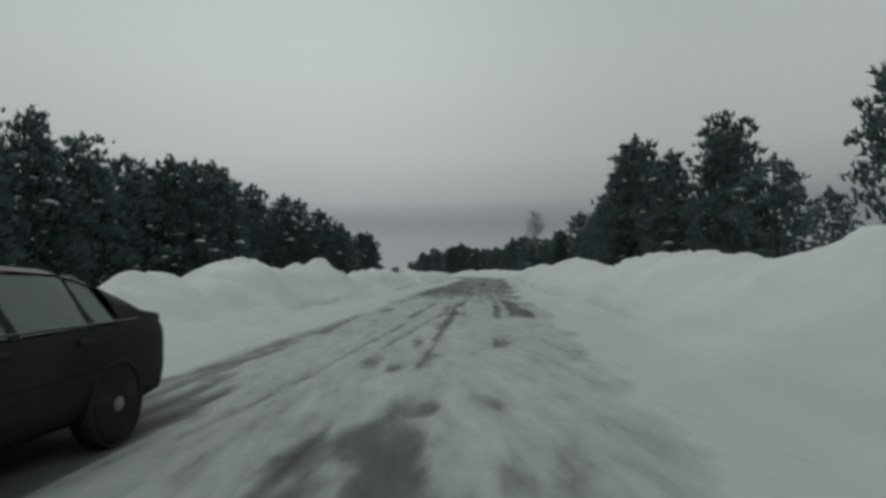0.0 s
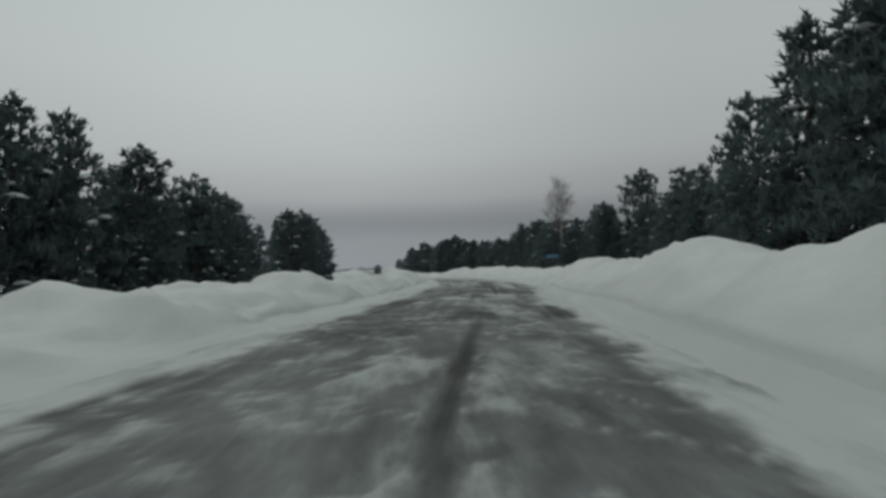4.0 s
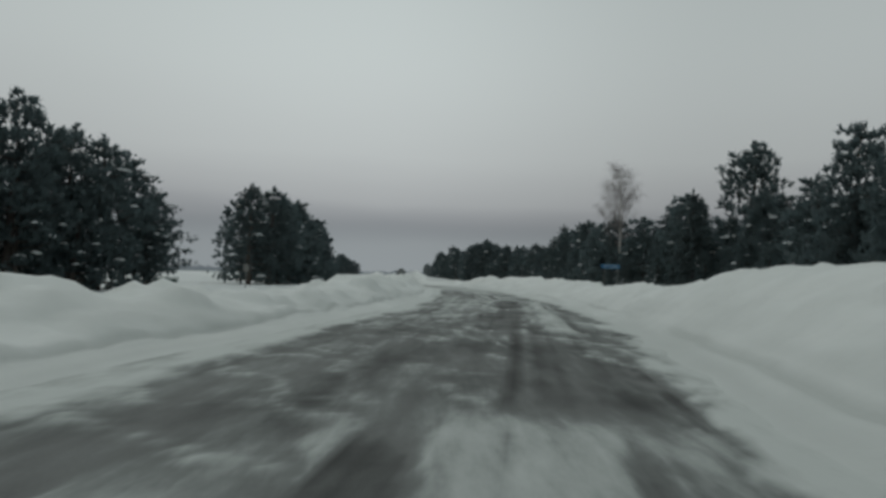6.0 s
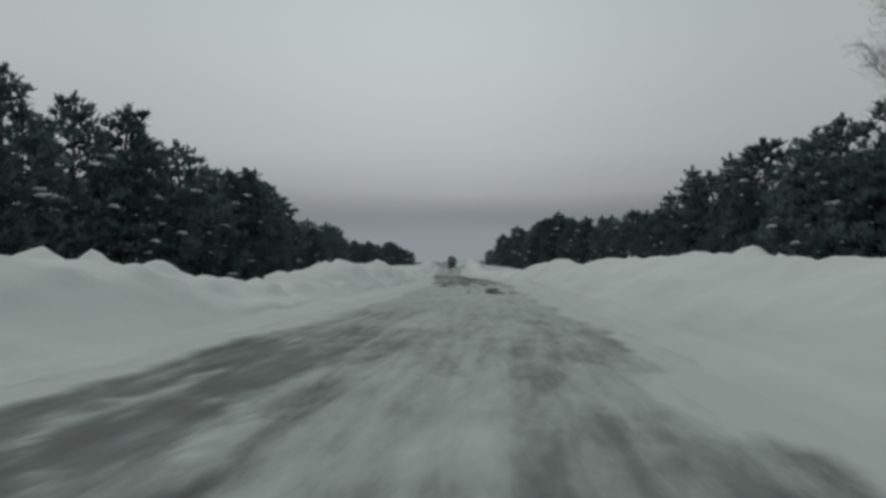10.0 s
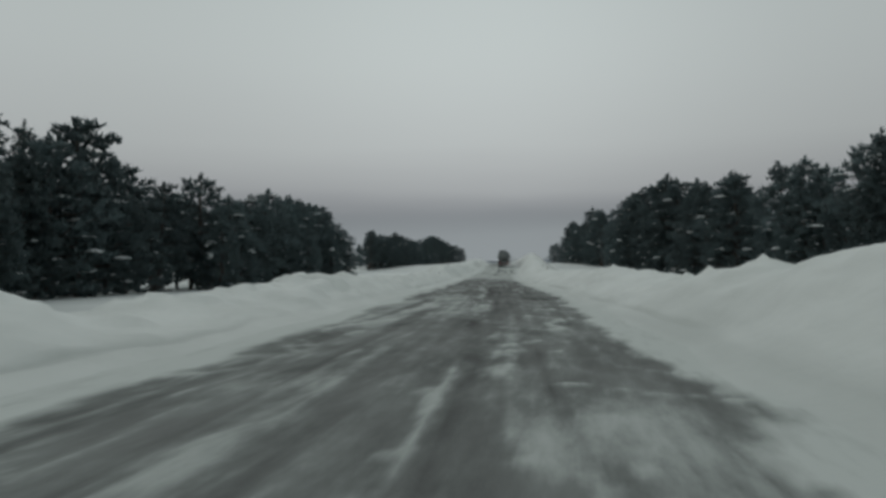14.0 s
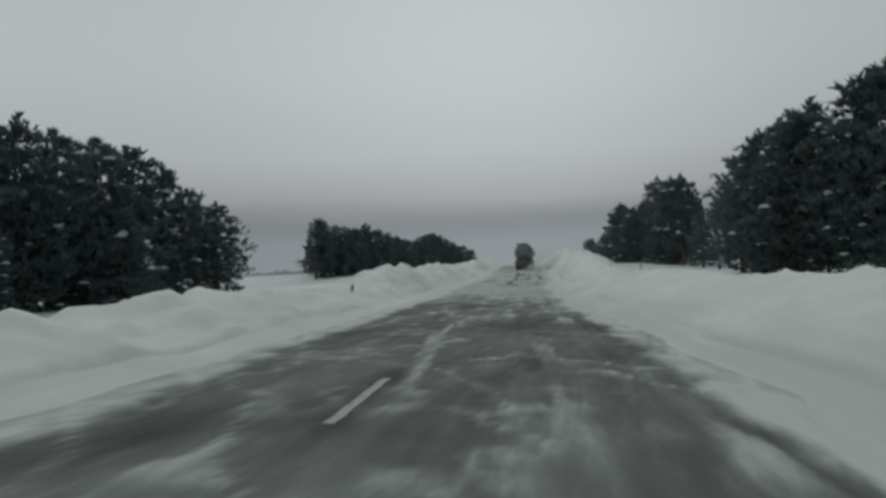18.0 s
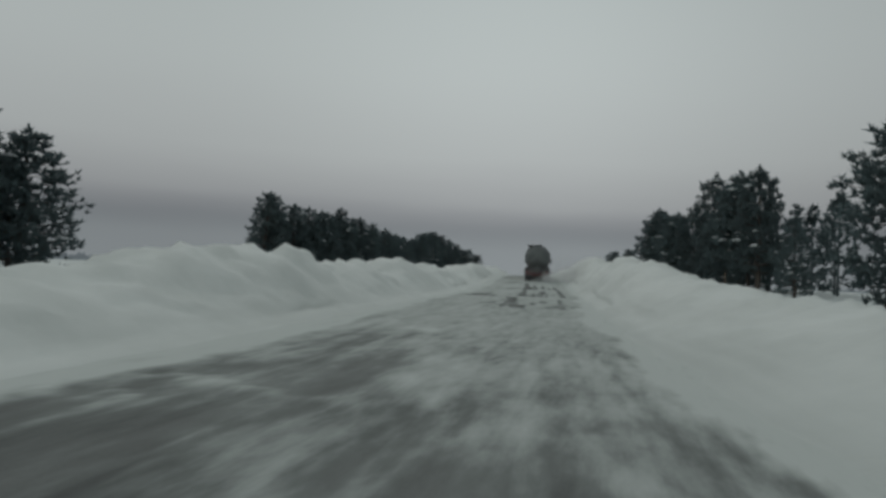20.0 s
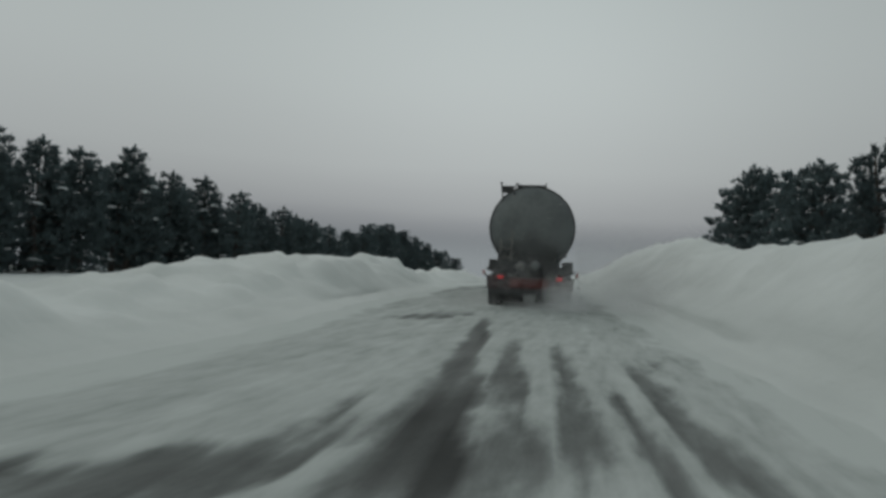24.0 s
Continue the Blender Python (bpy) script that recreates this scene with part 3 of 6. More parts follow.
# how much blown snow lies on the oncoming lane and on the driven lane
cover_left = curve_through([(-60, 0.95), (0, 0.93), (14, 0.93), (25, 0.88), (31, 0.6), (38, 0.32), (50, 0.24), (66, 0.24), (74, 0.30), (90, 0.30), (96, 0.46), (104, 0.7), (114, 0.66), (119, 0.5), (130, 0.42), (138, 0.7), (147, 0.92), (170, 0.93), (178, 0.87), (184, 0.52), (194, 0.52), (198, 0.74), (206, 0.7), (211, 0.26), (222, 0.2), (240, 0.16), (250, 0.2), (260, 0.45), (270, 0.9), (280, 0.93), (320, 0.93), (330, 0.8), (560, 0.6)])
cover_right = curve_through([(-60, 0.95), (0, 0.95), (14, 0.94), (24, 0.86), (33, 0.55), (44, 0.32), (54, 0.24), (60, 0.28), (66, 0.36), (72, 0.4), (78, 0.45), (84, 0.3), (92, 0.36), (104, 0.5), (114, 0.5), (120, 0.56), (132, 0.66), (144, 0.92), (168, 0.94), (178, 0.82), (184, 0.42), (196, 0.4), (206, 0.3), (220, 0.22), (236, 0.18), (248, 0.26), (256, 0.5), (266, 0.86), (280, 0.90), (320, 0.90), (330, 0.8), (560, 0.6)])

PATCHES = []


def lay(y0, u0, y1, u1, wide0, wide1, amount):
    """A patch of the road from (u0, y0) to (u1, y1), half as wide as given at its ends, with this much snow on it: 0 is bare, below it is wet, 1 is white."""
    PATCHES.append((y0, u0, y1, u1, wide0, wide1, amount))


# bare tracks, dusty stretches and drifts along the drive
lay(208, 0.3, 219, 0.3, 1.35, 1.2, 0.0)
lay(209, 1.7, 217, 1.8, 0.6, 0.5, 0.16)
lay(219, -0.15, 230, -0.3, 0.8, 0.7, -0.2)
lay(92, -0.4, 104, -0.3, 0.5, 0.5, 0.06)
lay(4.5, -0.89, 6.2, -0.82, 0.37, 0.08, 0.02)
lay(3.6, -0.59, 4.5, -0.89, 0.37, 0.37, 0.08)
lay(5.6, 0.01, 6, 0.02, 0.19, 0.21, 0.3)
lay(3.6, 0.12, 3.9, 0.13, 0.3, 0.32, 0.35)
lay(8.7, -1.58, 9.4, -1.65, 0.11, 0.12, 0.25)
lay(8, -1.2, 8.5, -1.21, 0.1, 0.1, 0.25)
lay(8.6, -0.9, 9.2, -0.93, 0.14, 0.14, 0.25)
lay(11, -1.26, 11.7, -1.31, 0.11, 0.11, 0.3)
lay(10.9, 0.12, 11.5, 0.16, 0.14, 0.15, 0.4)
lay(7.5, -3.62, 20, -3.94, 0.3, 0.27, 0.55)
lay(4.6, -2.38, 7, -2.21, 0.05, 0.05, 0.5)
lay(7, -2.21, 15.8, -2.06, 0.05, 0.06, 0.4)
lay(8.4, -0.96, 17.9, -1.09, 0.06, 0.08, 0.35)
lay(11.1, -1.74, 22.3, -1.31, 0.05, 0.08, 0.4)
lay(17.8, -2.22, 20.9, -2.2, 0.06, 0.06, 0.25)
lay(20.9, -2.2, 25.4, -2.12, 0.06, 0.09, 0.25)
lay(17.9, -1.41, 19.3, -1.18, 0.09, 0.21, 0.25)
lay(19.3, -1.18, 21.4, -1.3, 0.21, 0.18, 0.08)
lay(21.4, -1.3, 26.5, -1.06, 0.18, 0.26, 0.25)
lay(17.9, -0.75, 23, -0.89, 0.05, 0.05, 0.35)
lay(17.9, 0.12, 26.9, 0.27, 0.14, 0.08, 0.35)
lay(17.9, 0.77, 21.3, 0.83, 0.36, 0.28, 0.02)
lay(21.3, 0.83, 27, 0.72, 0.28, 0.17, 0.25)
lay(18.8, 0.43, 20.9, 0.43, 0.06, 0.06, 0.9)
lay(20.9, -3.35, 22.3, -3.51, 0.38, 0.25, 0.35)
lay(37.4, -3.12, 56.3, -2.43, 2.29, 1.35, 0.25)
lay(58.9, -1.68, 60.8, -1.12, 0.44, 0.45, 0.85)
lay(61.1, -2.51, 62.3, -2.5, 0.28, 0.27, 0.8)
lay(59.2, 0.23, 62.6, 0.37, 0.46, 0.77, 0.75)
lay(57.1, -0.54, 66.8, -0.55, 0.09, 0.14, 0)
lay(55.6, -0.37, 57.1, -0.54, 0.13, 0.09, 0.02)
lay(55.6, 0.17, 57.2, 0.01, 0.16, 0.13, 0.5)
lay(68.2, -0.58, 71.1, -0.85, 0.5, 0.55, 0.02)
lay(69.2, 0.38, 70.7, 0.18, 0.65, 0.53, 0.95)
lay(71, 0.19, 73.5, -0.04, 0.39, 0.38, 0.7)
lay(77.5, -1.98, 80.2, -2.03, 0.6, 0.4, 0.95)
lay(77.6, 0.07, 81.7, -0.15, 0.51, 0.59, 0.9)
lay(68.3, 1.41, 72.1, 1.52, 0.31, 0.2, 0)
lay(69.2, -1.56, 69.5, -1.47, 0.11, 0.08, 0.7)
lay(71.4, -3.37, 77.5, -3.66, 0.67, 0.64, 0.08)
lay(71.1, -2.1, 77.6, -2.5, 0.7, 0.6, 0.5)
lay(80.5, -0.87, 82.1, -1, 0.34, 0.26, -0.15)
lay(82.8, 0.77, 90.6, 0.42, 0.84, 0.65, 0.02)
lay(80.6, 0.11, 82.5, 0.16, 0.75, 0.78, 1)
lay(80.8, 1.07, 82.4, 1.19, 0.42, 0.36, 0.75)
lay(80.7, 0.84, 81.1, 0.82, 0.1, 0.09, 0.08)
lay(83.9, -1.46, 85.7, -1.54, 0.34, 0.29, 0.5)
lay(81.5, -1.39, 82.4, -1.24, 0.06, 0.07, 0.7)
lay(92.4, -0.49, 101.6, -0.43, 0.45, 0.69, 0.02)
lay(92.5, 0.42, 94.8, 0.5, 0.18, 0.29, 0.08)
lay(92.5, 0.05, 93.2, 0.03, 0.15, 0.12, 0.75)
lay(96.2, 0.39, 98, 0.45, 0.06, 0.08, 0.9)
lay(92.7, 1.12, 96.7, 0.92, 0.49, 0.39, 0.95)
lay(96.7, 0.92, 104.8, 1.22, 0.35, 0.41, 0.95)
lay(93.4, 1.67, 94.7, 1.54, 0.14, 0.12, 0.25)
lay(94.7, 1.54, 101.1, 1.7, 0.12, 0.13, 0.3)
lay(93.4, -3.25, 96, -3.52, 0.2, 0.16, 0.35)
lay(97.2, -3.62, 102.7, -3.25, 0.35, 0.33, 0.3)
lay(104.9, -0.4, 107.4, -0.2, 0.59, 0.74, 0.08)
lay(107.4, -0.2, 115.5, 0.01, 0.74, 0.53, 0.08)
lay(105, 0.59, 107.4, 0.59, 0.23, 0.15, 0.85)
lay(105.5, -3.21, 107.2, -3.39, 0.13, 0.14, 0.45)
lay(107.2, -3.39, 110.6, -3.53, 0.12, 0.05, 0.4)
lay(105.8, -2.34, 106.8, -1.89, 0.36, 0.27, 0.55)
lay(105.6, -1.38, 115.4, -0.82, 0.1, 0.12, 0.95)
lay(108.8, -1.1, 111.4, -0.89, 0.18, 0.17, 0.5)
lay(105.2, 1.06, 115.6, 1.56, 0.39, 0.36, 0.95)
lay(107, 1.51, 112.4, 1.7, 0.06, 0.06, 0.25)
lay(105.7, 2, 107.5, 2.04, 0.1, 0.13, 0.3)
lay(107.5, 2.04, 113.4, 2.26, 0.13, 0.1, 0.35)
lay(106.5, 0.9, 106.7, 0.9, 0.07, 0.06, 0.08)
lay(117.8, -1.35, 123.4, -2.26, 0.78, 0.95, 0.44)
lay(124.7, -2.56, 129.8, -2.05, 1.37, 0.75, 0.44)
lay(123.1, -3.25, 124.9, -3.24, 0.2, 0.25, 0.8)
lay(117.2, -3.34, 120.4, -3.56, 0.4, 0.45, 0.85)
lay(122.3, -2.34, 123.3, -2.48, 0.19, 0.14, 0.7)
lay(118.1, -0.88, 121.8, -1.11, 0.09, 0.15, 0.75)
lay(117.8, -0.54, 125.5, -0.72, 0.17, 0.28, 0.02)
lay(118.1, -0.29, 124.1, -0.33, 0.05, 0.07, 0.85)
lay(118.1, 0.02, 125, 0.2, 0.08, 0.16, 0.75)
lay(118, 0.34, 123.2, 0.39, 0.06, 0.05, 0.8)
lay(118.4, 1, 120.5, 0.96, 0.27, 0.13, 0.3)
lay(156.4, -0.14, 164.6, -0.15, 0.39, 0.25, -0.12)
lay(156.7, -1.46, 160.9, -1.4, 0.05, 0.05, 0.5)
lay(158.8, 0.76, 162.4, 0.76, 0.05, 0.06, 0.3)
lay(157.3, 0.67, 158.2, 0.71, 0.26, 0.25, 0.45)
lay(159.2, 0.3, 159.4, 0.57, 0.1, 0.08, 0.3)
lay(156.9, -3.2, 157.3, -2.93, 0.39, 0.42, 0.6)
lay(160.2, -2.94, 160.8, -2.84, 0.24, 0.18, 0.6)
lay(169, -3.17, 171, -2.58, 0.44, 0.41, 0.3)
lay(174.7, -2.27, 192.7, -1.57, 1.16, 1.04, 0.3)
lay(170, -2.76, 172.1, -3.04, 0.37, 0.47, 0.25)
lay(172.1, -2.87, 173.9, -3.21, 0.41, 0.22, 0.3)
lay(169.6, -1.32, 171.8, -1.63, 0.26, 0.32, 0.3)
lay(171.8, -1.63, 174.7, -1.52, 0.32, 0.22, 0.3)
lay(169.7, -0.86, 171.6, -1.18, 0.18, 0.21, 0.5)
lay(169.7, -0.53, 171.5, -0.59, 0.11, 0.09, 0.3)
lay(171.5, -0.59, 174.8, -0.59, 0.09, 0.09, 0.3)
lay(173.3, -1.67, 176.7, -1.67, 0.09, 0.06, 0.35)
lay(172.8, -0.1, 180.1, -0.05, 0.22, 0.41, 0.25)
lay(170.1, 0.49, 174.5, 0.52, 0.06, 0.05, 0.4)
lay(169.8, 0.14, 172.6, 0.2, 0.05, 0.05, 0.4)
lay(170, 1.15, 170.9, 1.01, 0.33, 0.19, 0.35)
lay(179.5, -2.81, 180.6, -2.24, 0.54, 0.25, 0.25)
lay(183.2, -2.33, 199.9, -1.57, 1.36, 0.88, 0.42)
lay(182.8, -2.07, 184.1, -2.11, 0.2, 0.19, 0.75)
lay(184.1, -2.11, 184.6, -1.94, 0.19, 0.09, 0.7)
lay(183.1, -2.9, 186.8, -3.18, 0.05, 0.05, 0.6)
lay(183.1, -0.27, 185.9, -0.26, 0.4, 0.3, 0)
lay(185.9, -0.26, 194.6, -0.53, 0.3, 0.26, 0.08)
lay(185.9, 0.17, 189.5, 0.21, 0.24, 0.25, 0.08)
lay(183.5, -0.72, 186.8, -0.73, 0.05, 0.05, 0.85)
lay(183.5, 0.28, 185.5, 0.5, 0.27, 0.32, 0.65)
lay(183.6, 1.08, 186.1, 1.13, 0.52, 0.45, 0.7)
lay(183.5, 0.6, 183.7, 0.57, 0.1, 0.07, 0.25)
lay(183.5, 1.56, 185, 1.48, 0.1, 0.11, 0.3)
lay(188.4, 1.27, 191.2, 1.42, 0.44, 0.43, 0.3)
lay(196.8, -2.64, 198.3, -2.77, 0.47, 0.4, 0.3)
lay(199.1, -3.16, 206.1, -3.09, 0.26, 0.18, 0.35)
lay(198.1, -1.87, 204.1, -2.01, 0.3, 0.25, 0.85)
lay(197.5, -1.31, 202.6, -1.57, 0.3, 0.17, 0.4)
lay(196.9, -0.85, 202.7, -0.72, 0.22, 0.17, 0.85)
lay(196.7, -0.19, 204.4, -0.15, 0.41, 0.34, 0.02)
lay(196.8, 0.34, 201.7, 0.53, 0.31, 0.4, 0.25)
lay(197.2, 1.28, 198.6, 1.04, 0.54, 0.38, 0.25)
lay(199.5, -0.19, 199.7, -0.22, 0.08, 0.09, 0.9)
lay(209.8, -2, 211.3, -2.23, 0.16, 0.15, 0.75)
lay(211.3, -2.23, 213, -2.23, 0.15, 0.06, 0.7)
lay(211, -0.93, 212.5, -0.95, 0.05, 0.06, 0.85)
lay(213.6, -1.01, 215.7, -0.82, 0.09, 0.13, 0.85)
lay(217.8, -1.15, 224.6, -1.27, 0.21, 0.16, 0.9)
lay(216.6, -2.89, 219.3, -3, 0.29, 0.12, 0.8)
lay(217.6, -2.29, 219.3, -2.4, 0.21, 0.18, 0.8)
lay(212.6, 0.59, 213.4, 0.66, 0.22, 0.12, 0.85)
lay(215.3, 0.99, 218, 1.14, 0.15, 0.08, 0.8)
lay(211.4, 1.27, 212.3, 1.46, 0.19, 0.2, 0.65)
lay(210, 0.56, 210.7, 0.6, 0.05, 0.05, 0.7)
lay(222.8, -1.23, 225, -1.32, 0.18, 0.18, 0.85)
lay(222, -1.22, 222.8, -1.23, 0.07, 0.12, 0.6)
lay(222.9, -2.85, 223.2, -2.93, 0.2, 0.14, 0.6)
lay(226.1, -2.74, 227, -2.55, 0.53, 0.47, 0.5)
lay(226.2, 1.39, 226.5, 1.26, 0.35, 0.3, 0.85)
lay(223.1, 1.16, 224.3, 1.25, 0.3, 0.22, 0.75)
lay(228.1, 0.1, 231.3, 0.02, 0.1, 0.11, 0.85)
lay(223.2, 1.62, 224.2, 1.66, 0.09, 0.07, 0.3)
lay(241, -3.39, 241.8, -2.24, 1.04, 0.32, 0.6)
lay(237.4, -1.27, 244.2, -1.75, 0.09, 0.15, 0.8)
lay(236.2, -0.1, 237, -0.16, 0.09, 0.06, 0.8)
lay(235.8, 0.31, 237.9, 0.35, 0.11, 0.05, 0.8)
lay(234.3, 0.03, 234.8, 0.01, 0.17, 0.11, 0.6)
lay(239.7, 0.42, 241.9, 0.35, 0.15, 0.14, 0.7)
lay(234.7, 1.53, 236.1, 1.52, 0.2, 0.11, 0.85)
lay(246.4, -1.44, 247.7, -1.53, 0.12, 0.09, 0.8)
lay(248.6, -1.39, 249.2, -1.41, 0.07, 0.06, 0.7)
lay(250.6, -0.33, 253.8, -0.46, 0.17, 0.19, 0.6)
lay(256.4, -1.43, 258.4, -1.64, 0.55, 0.56, 0.8)
lay(250.7, 0.42, 257.3, 0.27, 0.2, 0.31, 0.55)
lay(247.3, 1.21, 248.6, 1.17, 0.28, 0.14, 0.75)
lay(247.3, 1.64, 248.4, 1.63, 0.2, 0.11, 0.08)
lay(278.9, -0.89, 281.4, -0.88, 0.5, 0.33, 0.3)
lay(281.4, -0.88, 288.6, -1.17, 0.33, 0.22, 0.3)
lay(279.9, -3.24, 280.8, -3.23, 0.05, 0.05, 0.4)
lay(280.4, -2.73, 281.2, -2.71, 0.05, 0.05, 0.45)
lay(280.7, -1.79, 281.5, -1.69, 0.23, 0.16, 0.35)
lay(281.2, 0.02, 283.1, 0.01, 0.12, 0.09, 0.3)
lay(283.3, 0.48, 285.6, 0.47, 0.17, 0.13, 0.35)
lay(282.3, 1.47, 283.5, 1.41, 0.18, 0.1, 0.25)
lay(283.2, 1.11, 287.7, 1.32, 0.13, 0.09, 0.35)
lay(281.7, 1.86, 282.2, 1.92, 0.11, 0.06, 0.35)
lay(278.9, -0.39, 279.4, -0.48, 0.12, 0.1, 0.35)
lay(289.6, -3.09, 292.9, -2.86, 0.69, 0.43, 0.3)
lay(282.8, -0.7, 285, -0.58, 0.08, 0.1, 0.9)
lay(290.9, -0.68, 293.3, -0.78, 0.48, 0.27, -0.05)
lay(293.8, -0.86, 296.3, -0.84, 0.24, 0.18, 0.25)
lay(296.3, -0.84, 305, -1.09, 0.11, 0.1, 0.3)
lay(291.4, 0.36, 293.8, 0.39, 0.28, 0.21, 0.3)
lay(294.8, 0.38, 300.3, 0.41, 0.22, 0.22, 0.25)
lay(292, -0.08, 294.4, -0.19, 0.08, 0.09, 0.4)
lay(291.8, 1.52, 295.4, 1.53, 0.12, 0.11, 0.3)
lay(295.4, 1.53, 305.1, 1.43, 0.11, 0.11, 0.35)
lay(292.1, 1.03, 296.9, 1.08, 0.06, 0.06, 0.45)
lay(290.6, -2.66, 292.6, -2.56, 0.42, 0.17, 0.7)
lay(292, -1.55, 294, -1.63, 0.08, 0.05, 0.5)
lay(302.2, -2.91, 304.2, -1.48, 0.82, 0.41, 0.25)
lay(279.31, 1.11, 281.68, 1.29, 0.68, 0.53, 0.66)
lay(303.4, -0.62, 306.7, -0.88, 0.47, 0.2, -0.05)
lay(306.7, -0.88, 314.1, -1.2, 0.2, 0.09, 0.3)
lay(303.3, -1.54, 306.1, -1.62, 0.06, 0.05, 0.45)
lay(303.6, -1.1, 306.6, -1.1, 0.06, 0.05, 0.4)
lay(307, -0.3, 310.6, -0.43, 0.18, 0.13, 0.45)
lay(303.8, 0.02, 305.1, -0.07, 0.14, 0.13, 0.4)
lay(304.6, 0.36, 310.4, 0.41, 0.17, 0.13, 0.35)
lay(304, 0.82, 307.2, 0.77, 0.1, 0.08, 0.35)
lay(305, 1.32, 309.1, 1.32, 0.21, 0.23, 0.3)
lay(304.3, 1.45, 305.4, 1.41, 0.11, 0.11, 0.35)
lay(314.1, -2.79, 315.5, -2.09, 0.52, 0.38, 0.3)
lay(196.7, -0.94, 200.1, -1.04, 0.48, 0.34, 0.78)
lay(196.6, -1.29, 201.7, -1.42, 0.08, 0.08, 0.45)
lay(196.7, -0.19, 204.4, -0.15, 0.31, 0.29, 0.08)
lay(303.7, -0.2, 306.3, -0.43, 0.17, 0.11, 0.8)
lay(303.3, -1.13, 306, -1.1, 0.08, 0.05, 0.7)
lay(303.9, 0.15, 308.9, -0.01, 0.06, 0.05, 0.85)
lay(159, 0.19, 161, 0.05, 0.09, 0.1, 0.85)
lay(3.3, -0.75, 6.3, -0.84, 0.45, 0.2, 0.02)
# next patch: darker ground under and beside the sedan
lay(2.6, -3.05, 6.4, -3.2, 0.85, 0.4, 0.0)
lay(196.7, -1.3, 204.2, -1.45, 0.36, 0.5, 0.75)
lay(196.61, -1.85, 202.49, -1.99, 0.33, 0.38, 0.68)
lay(197.16, -2.94, 199.79, -2.92, 0.24, 0.19, 0.7)
lay(209.6, 1.6, 213.0, 1.75, 0.65, 0.5, 0.14)


def road_sheet():
    us = np.arange(EDGE_L - 0.7, EDGE_R + 1.7, 0.085)
    ys = np.concatenate([np.arange(-60, -6, 1.5), np.arange(-6, 345, 0.2), np.arange(345, 560, 1.5)])
    u, y = np.meshgrid(us, ys)
    patch = layered(u / 1.1, y / 3.2, 61, 4) - 0.5
    wave = layered(u / 0.7 + y / 5, y / 1.1 - u * 0.5, 71, 4) - 0.5
    streak = layered(u / 0.2, y / 9.0, 51, 3) - 0.5
    ripple = layered(u / 0.35 - y / 4, y / 0.7 + u, 57, 3) - 0.5
    blown = np.abs(layered(u / 1.5 - y / 9, y / 1.4 + u * 0.5, 75, 3) - 0.5)
    over = smooth(-0.3, 0.3, u + 1.65 + 0.6 * patch)
    c = cover_left(ys)[:, None] * (1 - over) + cover_right(ys)[:, None] * over
    calm = 1 - 0.72 * smooth(0.75, 0.92, c)
    s = c + calm * (0.85 * patch + 0.55 * wave + 0.5 * streak)
    s = s + 0.5 * calm * (1 - smooth(0.4, 0.75, c)) * (0.06 - np.minimum(blown, 0.06)) / 0.06
    for y0, u0, y1, u1, w0, w1, amount in PATCHES:
        i, j = np.searchsorted(ys, (y0 - 1.2, y1 + 1.2))
        yy, uu = y[i:j], u[i:j]
        t = np.clip((yy - y0) / (y1 - y0 + 1e-6), 0, 1)
        half = w0 + (w1 - w0) * t
        ragged = np.minimum(half, 0.5)
        off = np.abs(uu - u0 - (u1 - u0) * t + 0.5 * ragged * wave[i:j] * 2) + ragged * (0.9 * patch[i:j] + 0.9 * ripple[i:j] + 1.3 * streak[i:j])
        beyond = np.maximum(y0 - yy, yy - y1) + 0.8 * wave[i:j] + 0.8 * patch[i:j] + min(2.4, 0.8 * (y1 - y0)) * streak[i:j]
        mask = smooth(0.5, -0.5, (off - half) / (0.07 + 0.42 * ragged)) * smooth(1.1, -0.7, beyond)
        grain = 0.4 * patch[i:j] + 0.45 * wave[i:j] + 0.75 * streak[i:j] + 0.25 * ripple[i:j]
        s[i:j] = s[i:j] * (1 - mask) + (amount + grain) * mask
    s = s + 0.9 * smooth(EDGE_R - 0.3, EDGE_R + 0.15, u - wider(y) + 0.9 * patch + 0.5 * wave) + 0.9 * smooth(-EDGE_L - 0.35, -EDGE_L + 0.1, -u + 0.7 * patch + 0.4 * wave)
    s = np.clip(s, -0.3, 1.35)
    camber = -0.012 * np.abs(u + 1.45)
    z = line_z(y) + camber + 0.028 * smooth(0.35, 0.95, s) + 0.012 * (layered(u / 0.5, y / 0.9, 91, 3) - 0.5) * s
    ob = grid_mesh("road", line_x(y) + u, y, z, M["road"])
    a = ob.data.attributes.new("snow", "FLOAT", "POINT")
    a.data.foreach_set("value", s.ravel())
    return tagged(ob, "two-lane asphalt road partly covered with wind-blown snow", "road", "", "structure")


ground_sheet()
road_sheet()
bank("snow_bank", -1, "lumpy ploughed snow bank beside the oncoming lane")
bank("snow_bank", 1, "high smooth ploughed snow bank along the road")


